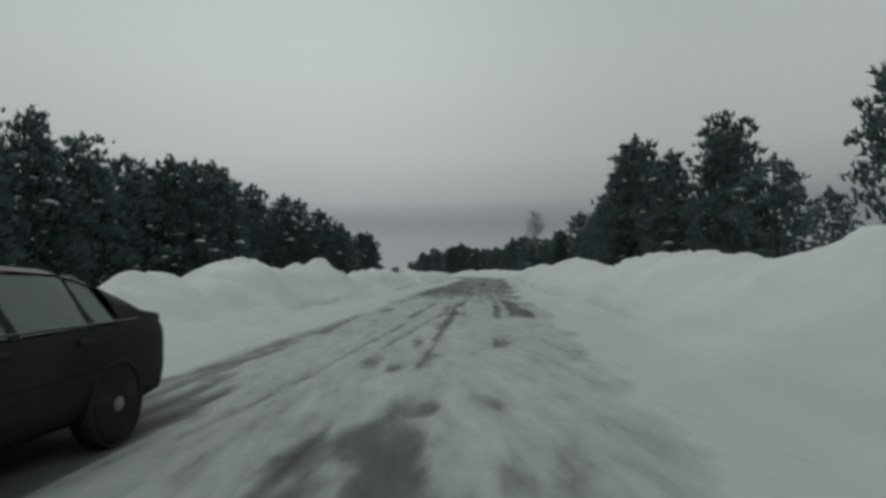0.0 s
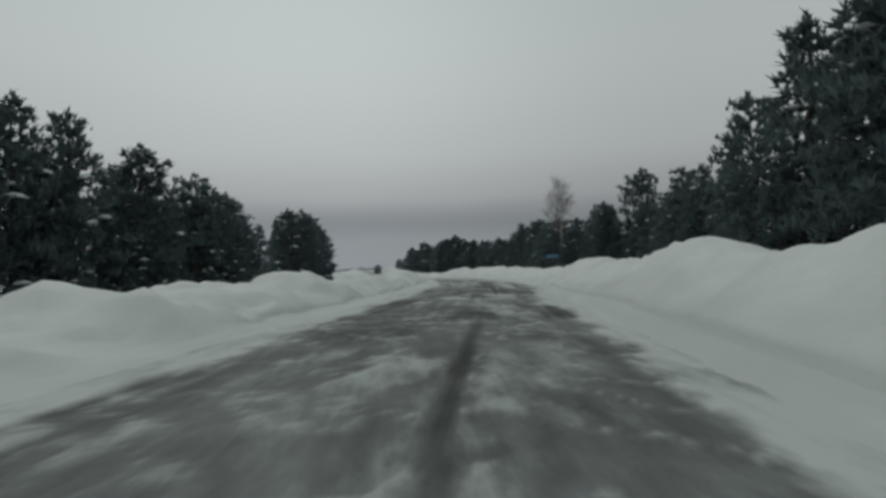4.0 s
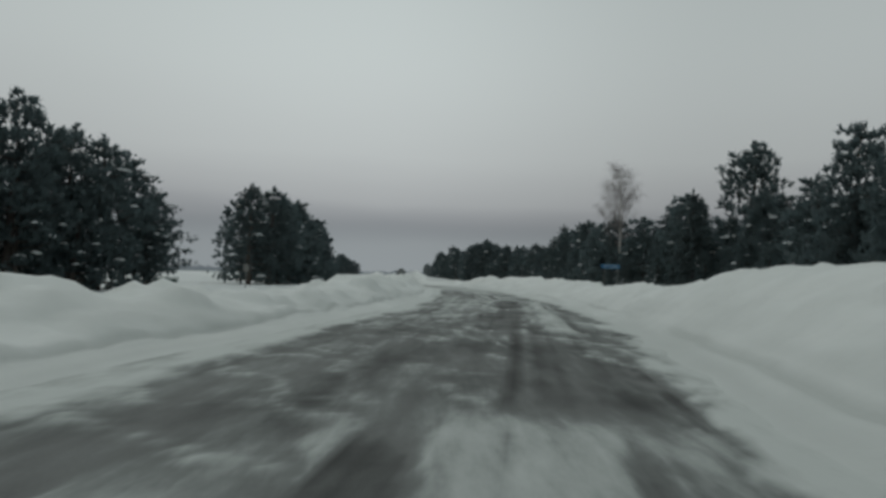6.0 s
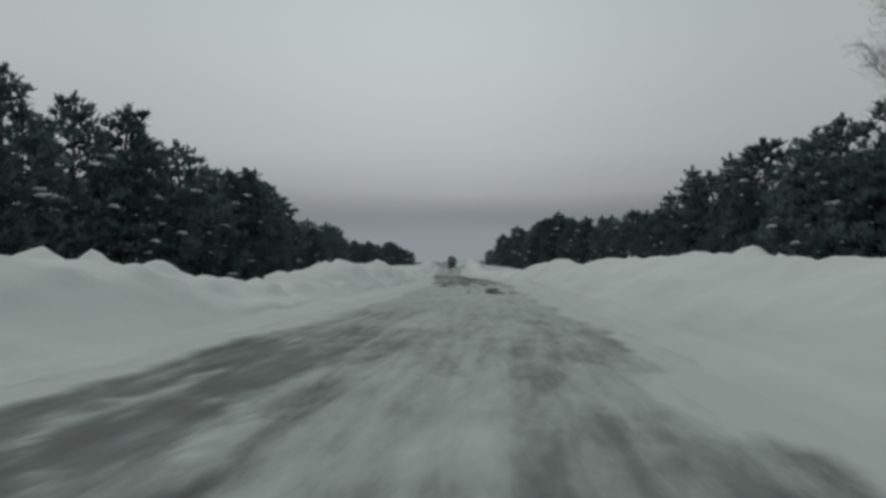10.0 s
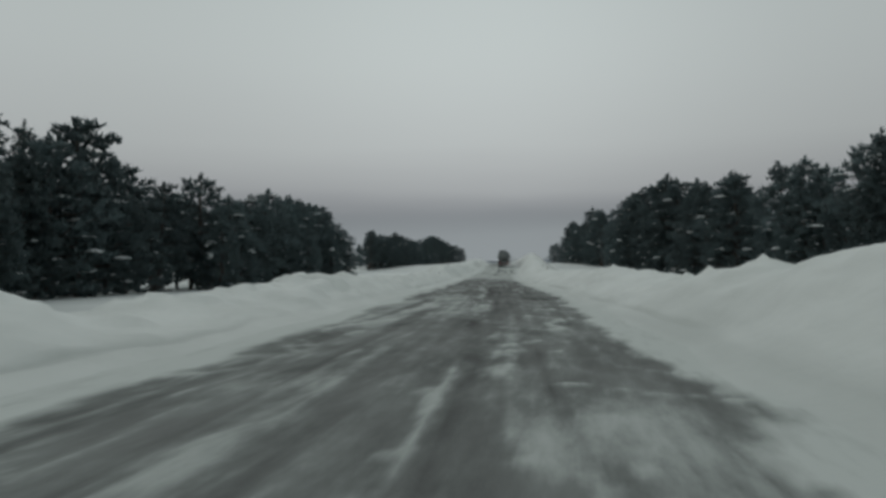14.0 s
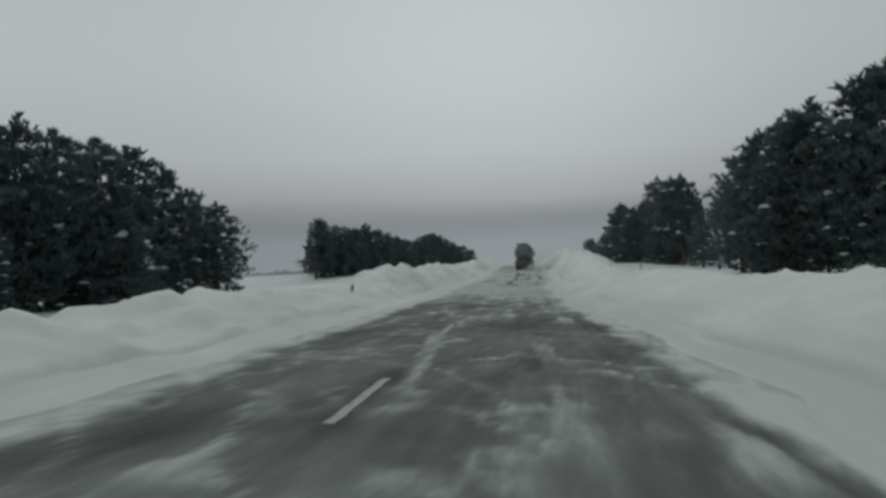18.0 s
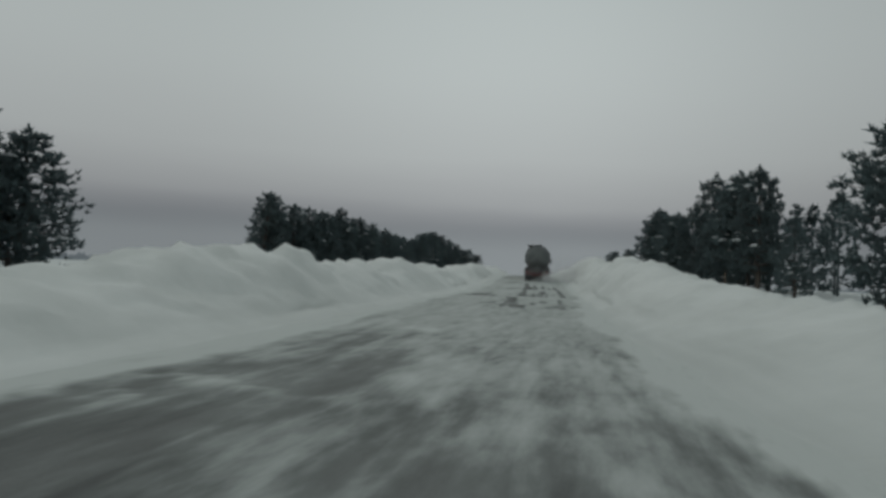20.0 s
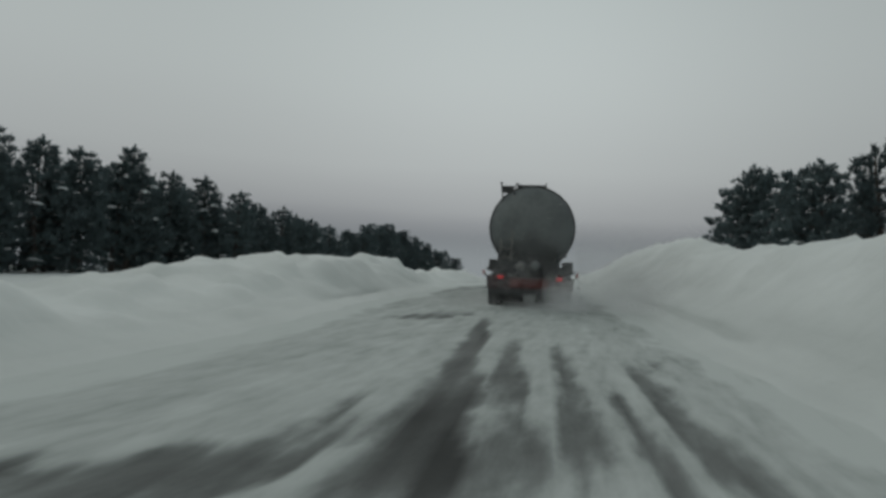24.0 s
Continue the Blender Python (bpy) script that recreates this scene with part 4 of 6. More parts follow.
def road_dash(y0, long):
    ys = np.linspace(y0, y0 + long, 9)
    verts, faces = [], []
    for k, y in enumerate(ys):
        for du in (-0.055, 0.055):
            verts.append(place(-1.66 + du + 0.012 * math.sin(9 * y), y, 0.012))
    for k in range(8):
        faces.append((2 * k, 2 * k + 1, 2 * k + 3, 2 * k + 2))
    n = len(verts)
    verts += [v - Vector((0, 0, 0.02)) for v in verts]
    for k in range(8):
        faces += [(2 * k, 2 * k + 2, n + 2 * k + 2, n + 2 * k), (2 * k + 1, n + 2 * k + 1, n + 2 * k + 3, 2 * k + 3)]
    faces += [(0, n, n + 1, 1), (16, 17, n + 17, n + 16)]
    ob = mesh_object("road_marking", verts, faces, M["marking"], flat=True)
    return tagged(ob, "worn white painted centre line dash on the asphalt", "road marking", "centre line dashes", "structure")


for k in range(2, 6):
    road_dash(202.6 + 8.3 * k, 2.4)


# far woods on the horizon
def far_woods(name, a0, a1, radius, tall, seed):
    rnd = np.random.RandomState(seed)
    verts, faces = [], []
    a = a0
    while a < a1:
        w = rnd.uniform(3, 7) / radius
        h = tall * (0.55 + 0.45 * float(layered(a * 40, 0, seed, 3))) * rnd.uniform(0.85, 1.15)
        r = radius + rnd.uniform(-15, 15)
        k = len(verts)
        for da, z in ((-w, -4), (w, -4), (w * 0.75, h * 0.6), (w * 0.2, h), (-w * 0.25, h * 0.97), (-w * 0.8, h * 0.55)):
            verts.append((r * math.sin(a + da), 150 + r * math.cos(a + da), z))
        verts.append((((r + 6) * math.sin(a)), 150 + (r + 6) * math.cos(a), h * 0.5))
        faces += [(k, k + 1, k + 2, k + 3, k + 4, k + 5)]
        faces += [(k + j, k + 6, k + (j + 1) % 6) for j in range(6)]
        a += w * rnd.uniform(0.7, 1.2)
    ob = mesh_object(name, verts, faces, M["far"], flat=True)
    return tagged(ob, "thin line of distant forest on the horizon, haze added as grey-blue glow", "forest", "", "stuff")


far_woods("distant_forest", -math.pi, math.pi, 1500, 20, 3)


# ---- trees ----
def limb_mesh(rows, sides=5):
    """Tapered bars (a, b, radius at a, radius at b) as one set of points and faces."""
    verts, faces = [], []
    for a, b, ra, rb in rows:
        a, b = np.array(a, float), np.array(b, float)
        d = (b - a) / (np.linalg.norm(b - a) + 1e-9)
        e = np.cross(d, (0.3, 0.9, 0.1) if abs(d[2]) > 0.8 else (0, 0, 1))
        e = e / np.linalg.norm(e)
        f = np.cross(d, e)
        k = len(verts)
        for c, r in ((a, ra), (b, rb)):
            for j in range(sides):
                t = 2 * math.pi * j / sides
                verts.append(c + r * (math.cos(t) * e + math.sin(t) * f))
        for j in range(sides):
            faces.append((k + j, k + (j + 1) % sides, k + sides + (j + 1) % sides, k + sides + j))
    return verts, faces


def joined(*meshes):
    verts, faces = [], []
    for v, f in meshes:
        k = len(verts)
        verts += [tuple(p) for p in v]
        faces += [tuple(int(i) + k for i in q) for q in f]
    return verts, faces


def tuft_mesh(centres, sizes, rnd, blades=7, lift=0.95, thin=0.17, ways=None):
    """Sprays of narrow needle blades round many centres, along their ways where these are given."""
    n = len(centres) * blades
    c = np.repeat(np.array(centres), blades, 0)
    s = np.repeat(np.array(sizes), blades)[:, None]
    d = rnd.normal(size=(n, 3))
    d[:, 2] += lift
    if ways is not None:
        d = 0.62 * d + np.repeat(np.array(ways), blades, 0)
    d /= np.linalg.norm(d, axis=1)[:, None]
    side = np.cross(d, rnd.normal(size=(n, 3)))
    side /= np.linalg.norm(side, axis=1)[:, None] + 1e-9
    wide = s * rnd.uniform(0.6, 1.3, (n, 1)) * thin
    tip = c + d * s * rnd.uniform(0.7, 1.25, (n, 1))
    root = c - d * s * 0.12
    verts = np.stack([root + side * wide, tip, root - side * wide], 1).reshape(-1, 3)
    return verts, np.arange(n * 3).reshape(-1, 3)


def snow_pads(spots, rnd):
    """Flattened lumps of snow that lie on boughs."""
    verts, faces = [], []
    for (x, y, z), r in spots:
        k = len(verts)
        ring = 7
        for j in range(ring):
            t = 2 * math.pi * j / ring
            q = r * rnd.uniform(0.6, 1.2)
            verts.append((x + q * math.cos(t), y + q * math.sin(t), z - 0.12 * r + rnd.uniform(-0.08, 0.05)))
        for j in range(ring):
            t = 2 * math.pi * (j + 0.5) / ring
            q = 0.5 * r * rnd.uniform(0.6, 1.2)
            verts.append((x + q * math.cos(t), y + q * math.sin(t), z + 0.2 * r))
        verts.append((x, y, z + 0.28 * r))
        verts.append((x, y, z - 0.2 * r))
        for j in range(ring):
            i = (j + 1) % ring
            faces += [(k + j, k + i, k + ring + j), (k + i, k + ring + i, k + ring + j), (k + ring + j, k + ring + i, k + 2 * ring), (k + i, k + j, k + 2 * ring + 1)]
    return verts, faces


def tree_parts(trunk_rows, limb_rows, tufts, tuft_sizes, pads, rnd, bark, leaf, label, name, blades, thin, ways=None):
    root = thing(name, Matrix(), label, "tree", "roadside trees")
    mesh_object("trunk", *joined(limb_mesh(trunk_rows, 8), limb_mesh(limb_rows, 3)), M[bark], root)
    v, f = tuft_mesh(tufts, tuft_sizes, rnd, blades, thin=thin, ways=ways)
    mesh_object("crown", v, f, M[leaf], root, flat=True)
    if pads:
        tagged(mesh_object("snow", *snow_pads(pads, rnd), M["fresh"], root, "snow lying on the boughs"), kind="stuff")
    return root


def pine(seed, spread, bare, top, snowy, label, few=False, laden=0.0):
    """A Scots pine about 10 m tall: bent trunk, rising limbs, rounded clumpy crown."""
    rnd = np.random.RandomState(seed)
    spine = [np.array((0.0, 0.0, -0.6))]
    lean = rnd.normal(0, 0.03, 2)
    for k in range(1, 9):
        z = 10 * k / 8 * 0.94
        spine.append(np.array((lean[0] * z + rnd.normal(0, 0.06), lean[1] * z + rnd.normal(0, 0.06), z)))
    trunk = [(a, b, 0.19 * (1 - k / 8.4) + 0.02, 0.19 * (1 - (k + 1) / 8.4) + 0.02) for k, (a, b) in enumerate(zip(spine, spine[1:]))]
    limbs, tufts, sizes, ways, pads = [], [], [], [], []

    def axis(z):
        g = np.clip(z / 10 * 8 / 0.94, 0, 7.999)
        return spine[int(g)] + (spine[int(g) + 1] - spine[int(g)]) * (g - int(g))

    # boughs in loose whorls, each ending in a flat clump of upturned sprays
    z, turn = bare, 0.0
    while z < 9.3:
        f = (z - bare) / (9.5 - bare)
        reach = spread * top(f)
        count = rnd.randint(3, 5) if f < 0.8 else 3
        turn += rnd.uniform(0.5, 1.4)
        for k in range(count):
            a = turn + 2 * math.pi * k / count + rnd.uniform(-0.4, 0.4)
            out = np.array((math.cos(a), math.sin(a), 0))
            q = reach * rnd.uniform(0.62, 1.12)
            base, rise = axis(z), rnd.uniform(0.05, 0.3) + 0.35 * f
            mid = base + out * q * 0.55 + (0, 0, q * rise * 0.25)
            end = base + out * q * 0.92 + (0, 0, q * rise * 0.8)
            limbs += [(base, mid, 0.06 * (1.25 - f), 0.04 * (1.25 - f)), (mid, end, 0.04 * (1.25 - f), 0.012)]
            size = (0.26 + 0.26 * q) * rnd.uniform(0.8, 1.2)
            n = int((7 if few else 9) + 9 * size / 0.7)
            for _ in range(n):
                p = rnd.normal(0, 1, 3)
                p = p / np.linalg.norm(p) * rnd.uniform(0.35, 1.0) * size * (1, 1, 0.55)
                tufts.append(mid * 0.28 + end * 0.72 + p)
                sizes.append(rnd.uniform(0.24, 0.42) * (1.15 if few else 1.0))
                ways.append(out * 0.45 + (0, 0, 0.75))
            if snowy and rnd.rand() < snowy * (1.1 - f):
                pads.append((mid * 0.3 + end * 0.7 + (0, 0, 0.5 * size), rnd.uniform(0.22, 0.5)))
            if rnd.rand() < laden * (1.25 - f):
                # snow strung along the bough, heaviest towards its tip
                for t in np.arange(0.2, 1.3, 0.1):
                    at = mid * (1 - t) + end * t + out * 0.3 * size * t + (0, 0, size * (0.6 - 0.9 * t * t))
                    pads.append((at + rnd.normal(0, 0.12, 3), (0.14 + 0.2 * t) * rnd.uniform(0.5, 1.4)))
        z += rnd.uniform(0.5, 0.72)
    # the leader and the inner crown
    for k in range(26):
        tufts.append(spine[-1] + rnd.normal(0, 1, 3) * (0.34 - 0.012 * k, 0.34 - 0.012 * k, 0.1) + (0, 0, 0.03 * k - 0.3))
        sizes.append(rnd.uniform(0.2, 0.36))
        ways.append((0, 0, 1.2))
    for _ in range(170 if few else 230):
        f = rnd.uniform(0.0, 0.95)
        a, q = rnd.uniform(0, 6.28), spread * top(f) * 0.78 * math.sqrt(rnd.uniform(0.05, 1))
        tufts.append(axis(bare + f * (9.3 - bare)) + (q * math.cos(a), q * math.sin(a), 0))
        sizes.append(rnd.uniform(0.34, 0.56))
        ways.append((0.3 * math.cos(a), 0.3 * math.sin(a), 0.5))
    return tree_parts(trunk, limbs, tufts, sizes, pads, rnd, "bark", "needles", label, "pine_tree", 5, 0.22 if few else 0.185, ways)


def spruce_tree(seed, spread, label, snowy=0.15):
    """A spruce about 10 m tall: straight trunk, drooping tiers to a pointed top."""
    rnd = np.random.RandomState(seed)
    trunk = [((0, 0, -0.6), (0, 0, 5), 0.17, 0.09), ((0, 0, 5), (0, 0, 9.9), 0.09, 0.015)]
    limbs, tufts, sizes, pads = [], [], [], []
    z = 0.5
    while z < 9.6:
        reach = spread * (1 - z / 10.2) ** 0.8 * rnd.uniform(0.85, 1.15) + 0.12
        for a in np.linspace(0, 2 * math.pi, rnd.randint(5, 8), endpoint=False) + rnd.uniform(0, 6):
            q = reach * rnd.uniform(0.7, 1.25)
            out = np.array((math.cos(a), math.sin(a), 0))
            base = np.array((0, 0, z))
            end = base + out * q + np.array((0, 0, q * rnd.uniform(-0.3, 0.2)))
            limbs.append((base, end, 0.03, 0.008))
            for _ in range(int(3 + q * 5)):
                t = rnd.uniform(0.2, 1.0)
                tufts.append(base * (1 - t) + end * t + rnd.normal(0, 0.1, 3) + (0, 0, -0.06))
                sizes.append(rnd.uniform(0.22, 0.38) * (0.6 + 0.4 * min(q, 1)))
            if rnd.rand() < snowy:
                pads.append((base * 0.4 + end * 0.6 + (0, 0, 0.06), rnd.uniform(0.1, 0.24)))
        z += rnd.uniform(0.28, 0.42)
    tufts += [np.array((0, 0, 9.6 + 0.08 * k)) for k in range(5)]
    sizes += [0.25, 0.22, 0.2, 0.18, 0.15]
    return tree_parts(trunk, limbs, tufts, sizes, pads, rnd, "bark", "spruce", label, "spruce_tree", 6, 0.24)


def birch_tree(seed):
    """A bare birch 18 m tall: pale trunk, upswept limbs and a veil of fine twigs."""
    rnd = np.random.RandomState(seed)
    root = thing("birch_tree", Matrix(), "tall bare birch with pale trunk and fine twigs", "tree", "roadside trees")
    spine = [np.array((0.12 * math.sin(k * 0.9), 0.1 * math.cos(k * 0.7), -0.6 + k * 1.85)) for k in range(11)]
    trunk = [(a, b, 0.21 * (1 - k / 10.5) + 0.015, 0.21 * (1 - (k + 1) / 10.5) + 0.012) for k, (a, b) in enumerate(zip(spine, spine[1:]))]
    limbs, twigs = [], []
    for _ in range(90):
        z = rnd.uniform(6.0, 16.9)
        k = min(int((z + 0.6) / 1.85), 9)
        base = spine[k] + (spine[k + 1] - spine[k]) * ((z + 0.6) / 1.85 - k)
        a, q = rnd.uniform(0, 6.3), (1.05 - abs(z - 9.5) / 9.5) * rnd.uniform(1.4, 3.2) + 0.3
        out = np.array((math.cos(a), math.sin(a), 0))
        mid = base + out * q * 0.6 + (0, 0, q * 0.4)
        end = base + out * q + (0, 0, q * 0.9)
        limbs += [(base, mid, 0.036, 0.02), (mid, end, 0.02, 0.006)]
        for _ in range(int(8 + 10 * q)):
            t = rnd.uniform(0.25, 1)
            p = (base * (1 - t) + mid * t) if rnd.rand() < 0.4 else (mid * (1 - t) + end * t)
            d = rnd.normal(0, 0.5, 3) + out * 0.4 + (0, 0, 0.35)
            e = p + d * rnd.uniform(0.5, 1.1)
            twigs.append((p, e, 0.009, 0.005))
            twigs.append((e, e + rnd.normal(0, 0.35, 3) + (0, 0, 0.05), 0.007, 0.003))
    mesh_object("trunk", *joined(limb_mesh(trunk, 9)), M["birch"], root)
    tagged(mesh_object("crown", *joined(limb_mesh(limbs, 5), limb_mesh(twigs, 3)), M["twig"], root, "veil of fine bare twigs"), kind="stuff")
    return root


ROUND = lambda f: 0.45 + 0.75 * math.sin(math.pi * min(max(0.12 + 0.8 * f, 0), 1)) ** 0.8 - 0.35 * f
TALL = lambda f: 0.85 * (1 - f) ** 0.55 + 0.22
WIDE = lambda f: 0.95 * (1 - f**2.4) + 0.2
PINES = [
    pine(1, 2.1, 1.2, ROUND, 0.08, "dark green Scots pine with a rounded clumpy crown"),
    pine(2, 2.2, 0.7, WIDE, 0.26, "broad dark pine branched almost to the snow"),
    pine(3, 1.9, 2.4, ROUND, 0.06, "dark pine with a bare lower trunk behind the bank"),
    pine(4, 2.4, 0.5, TALL, 0.2, "bushy young pine with snow on its boughs", True),
    pine(5, 2.0, 1.5, WIDE, 0.2, "dense dark pine standing in the roadside row"),
    pine(6, 2.5, 0.5, ROUND, 0.42, "wide low pine with snow-laden boughs", True),
    pine(7, 2.2, 1.9, TALL, 0.08, "dark pine with an open tapering crown"),
    pine(8, 2.3, 0.6, WIDE, 0.1, "low pine whose boughs hang under heavy fresh snow", True, 0.26),
]
SPRUCES = [spruce_tree(11, 2.3, "dark pointed spruce standing at the roadside"), spruce_tree(12, 1.7, "slim dark spruce with drooping tiers", 0.08)]
BIRCH = birch_tree(21)
TALLNESS = {k.name: max(c[2] for o in k.children for c in o.bound_box) - (0.12 if k is not BIRCH else 0) for k in (*PINES, *SPRUCES, BIRCH)}
used = set()
grow = np.random.RandomState(99)


def plant(kind, u, y, tall, wide=1.0):
    """Set a tree of this kind with its top tall metres above the road at (u, y)."""
    base = Vector((float(line_x(y)) + u, y, float(field_level(np.array(u), np.array(y)))))
    s = (float(line_z(y)) + tall - base.z) / TALLNESS[kind.name]
    w = s * wide * grow.uniform(0.9, 1.1)
    m = Matrix.Translation(base) @ Matrix.Rotation(grow.uniform(0, 6.28), 4, "Z") @ Matrix.Diagonal((w, w, s, 1))
    if kind.name in used:
        return copy_thing(kind, m @ Matrix.Diagonal((1 / kind.scale.x, 1 / kind.scale.y, 1 / kind.scale.z, 1)))
    used.add(kind.name)
    kind.matrix_basis = m
    return kind


def row(tops, u_at, kinds, wide=1.0):
    """Plant trees whose tops are given as (y, height) along a line u_at(y)."""
    for y, tall in tops:
        kind = kinds[grow.randint(len(kinds))]
        plant(kind, float(u_at(y)) + grow.uniform(-0.4, 0.4), y, tall, wide * (1.46 if tall < 9 else (1.36 if tall < 12 else 1.32)))


def fill(y0, y1, step, height_at, u_at, kinds, low, high, off, jitter=0.6):
    """Plant lower trees along and before a row."""
    y = y0
    while y < y1:
        yy = y + grow.uniform(-step, step) * 0.4
        plant(kinds[grow.randint(len(kinds))], float(u_at(yy)) + off + grow.uniform(-jitter, jitter), yy, float(height_at(yy)) * grow.uniform(low, high), 1.15)
        y += step


P, S = PINES, SPRUCES
# left side, from the start of the drive onwards
line_left = curve_through([(-20.0, -32.0), (60.0, -32.0), (75.0, -30.5), (85.0, -30.0), (102.0, -26.8), (122.0, -25.0), (135.0, -25.0), (144.0, -24.0), (160.0, -22.6), (175.0, -22.4), (195.0, -22.6), (211.0, -25.0), (227.0, -24.3), (245.0, -24.3), (270.0, -26.6), (281.0, -25.5), (315.0, -29.5), (330.0, -27.5), (350.0, -27.5), (369.0, -28.0), (400.0, -26.0), (438.0, -23.0), (455.0, -17.0)])
line_right = curve_through([(-20.0, 18.0), (64.0, 18.5), (94.0, 17.5), (130.0, 20.0), (155.0, 18.0), (187.0, 22.0), (198.0, 23.0), (213.0, 24.0), (232.0, 26.0), (250.0, 25.0), (275.0, 23.5), (288.0, 21.5), (310.0, 20.5), (333.0, 20.3), (346.0, 19.0), (380.0, 19.0), (420.0, 18.0)])
tops_a = [(36, 13.0), (42, 12.6), (47.9, 13.6), (53.5, 13.0), (60.6, 12.4), (65.9, 13.3), (69.8, 13.6), (73.6, 14.0), (78.2, 13.5), (82.7, 12.6), (92.7, 12.6), (96.2, 12.4), (102.8, 11.4), (110.3, 10.1), (114.9, 9.5), (117.2, 9.4), (121.1, 9.1), (124.6, 7.2)]
tops_b = [(145.5, 10.5), (150.3, 10.8), (154.7, 10.3), (160.2, 10.7), (165.0, 11.3), (167.5, 10.1), (173.2, 10.6), (177.5, 9.6), (183.0, 10.1)]
tops_c = [(185.6, 10.6), (188.8, 10.5), (191.6, 10.8), (195.2, 10.6), (200.6, 7.6), (210.4, 8.9), (213.7, 10.6), (217.6, 9.1), (222.3, 7.9), (227.3, 9.4), (232.7, 8.1), (237.7, 8.7), (241.6, 9.8), (247.0, 9.0), (249.1, 9.8), (252.7, 10.3), (259.0, 10.4), (262.2, 10.3), (266.8, 10.7), (269.4, 10.7), (273.5, 10.1), (277.6, 8.6)]
tops_d = [(317.1, 8.5), (319.7, 8.3), (323.0, 7.6), (326.8, 7.5), (329.4, 7.4), (333.5, 7.4), (337.8, 8.5), (342.6, 7.4), (347.8, 8.0), (352.9, 7.5), (355.9, 7.1), (374.9, 7.2), (378.1, 6.9), (387.4, 5.4), (399.0, 8.8), (412, 10.2), (424.8, 10.4), (434, 9.8), (441.8, 9.0), (451.2, 8.0), (458, 6.6)]
row(tops_a, line_left, [P[0], P[1], P[2], P[4], P[6]])
row(tops_b, line_left, [P[1], P[0], P[4], P[1]])
row(tops_c, line_left, [P[1], P[3], P[0], P[4], P[6]])
row(tops_d, line_left, [P[6], P[3], P[6], P[1]], 0.86)
fill_d = [P[6], P[3], S[1]]
plant(S[0], -23.8, 204.5, 10.1)
plant(S[0], -24.4, 208.0, 9.0)
plant(P[1], -25.6, 280.5, 7.8, 1.55)
for u, y, tall in ((-28.4, 361.0, 7.3), (-28.0, 366.0, 7.6), (-28.6, 371.0, 7.4), (-27.6, 383.0, 7.2), (-27.0, 391.5, 7.4)):
    plant(P[0] if tall > 7.35 else P[1], u, y, tall, 1.4)
high_left = lambda y: np.interp(y, *np.array(tops_a + tops_b + tops_c + tops_d).T)
fill(38, 122, 7.0, high_left, line_left, [P[0], P[1], P[4]], 0.82, 0.96, -1.5)
fill(188, 275, 7.0, high_left, line_left, [P[0], P[1], P[4]], 0.82, 0.96, -1.5)
fill(95, 123, 3.6, high_left, line_left, [P[1], P[3], P[5]], 0.55, 0.85, 0.4)
fill(32, 124, 5.2, high_left, line_left, [P[3], P[5], P[1]], 0.40, 0.66, 0.8)
fill(151, 183, 4.6, high_left, line_left, [P[3], P[5], P[1]], 0.45, 0.70, 0.6)
fill(185, 276, 5.0, high_left, line_left, [P[5], P[3], P[1]], 0.40, 0.66, 0.8)
fill(264, 279, 3.6, high_left, line_left, [P[1], P[5]], 0.5, 0.8, 0.3)
fill(321, 396, 2.6, high_left, line_left, fill_d, 0.78, 0.98, -0.8)
fill(320, 378, 6.0, high_left, line_left, [P[5], P[3]], 0.45, 0.70, 0.5)
fill(380, 458, 4.2, high_left, line_left, [P[0], P[1], P[5]], 0.88, 1.02, -0.5)
# right side
tops_r = [(28.3, 11.2), (33.1, 5.6), (41.2, 8.8), (46.5, 11.3), (50.8, 13.8), (63.1, 13.3), (68.6, 12.5), (75.1, 17.1), (78.0, 17.2), (81.8, 12.5), (86.2, 14.9), (93.1, 12.3), (97.4, 9.7), (103.0, 8.0), (108.4, 10.2), (113.0, 10.6), (118.0, 8.7), (125.8, 8.7), (129.5, 13.1)]
tops_s = [(136.8, 9.4), (139.1, 10.0), (142.5, 9.6), (149.0, 8.7), (158.1, 9.4), (163.7, 9.5), (168.0, 9.6), (177.7, 11.1), (183.4, 11.3), (187.7, 11.7), (193.8, 11.0), (197.2, 12.1), (206.0, 10.5), (209.7, 8.9), (215.4, 8.3), (219.3, 9.6), (223.3, 10.0), (228.8, 10.7)]
tops_t = [(230.8, 10.8), (237.1, 9.6), (240.0, 10.8), (243.1, 10.9), (252.0, 11.3), (254.4, 11.7), (261.2, 11.4), (265.7, 12.4), (272.3, 13.2), (276.4, 14.2), (278.9, 13.8), (284.2, 13.2), (286.5, 13.0), (289.5, 12.9), (292.5, 12.7), (297.5, 11.8)]
tops_v = [(313.1, 6.9), (320.9, 12.0), (327.0, 12.3), (329.7, 11.6), (333.3, 11.5), (342.2, 9.3), (348.4, 9.7), (351.5, 9.6), (358.9, 10.9), (360.8, 11.6), (363.9, 10.2)]
row(tops_r[:2], line_right, [P[4], P[0]], 0.68)
row(tops_r[2:], line_right, [P[0], P[2], P[1], P[4], P[6]], 0.9)
row(tops_s, line_right, [P[1], S[0], S[1], P[4], P[3]])
row(tops_t, line_right, [P[1], P[4], P[0], P[1]])
row(tops_v[:2], line_right, [P[4], P[1]], 0.7)
row(tops_v[2:], line_right, [P[1], P[4], P[0], P[3]])
plant(BIRCH, 17.7, 155.4, 16.7)
plant(P[0], 20.2, 337.4, 13.4, 1.05)
plant(S[0], 17.4, 133.5, 9.6)
high_right = lambda y: np.interp(y, *np.array(tops_r + tops_s + tops_t + tops_v).T)
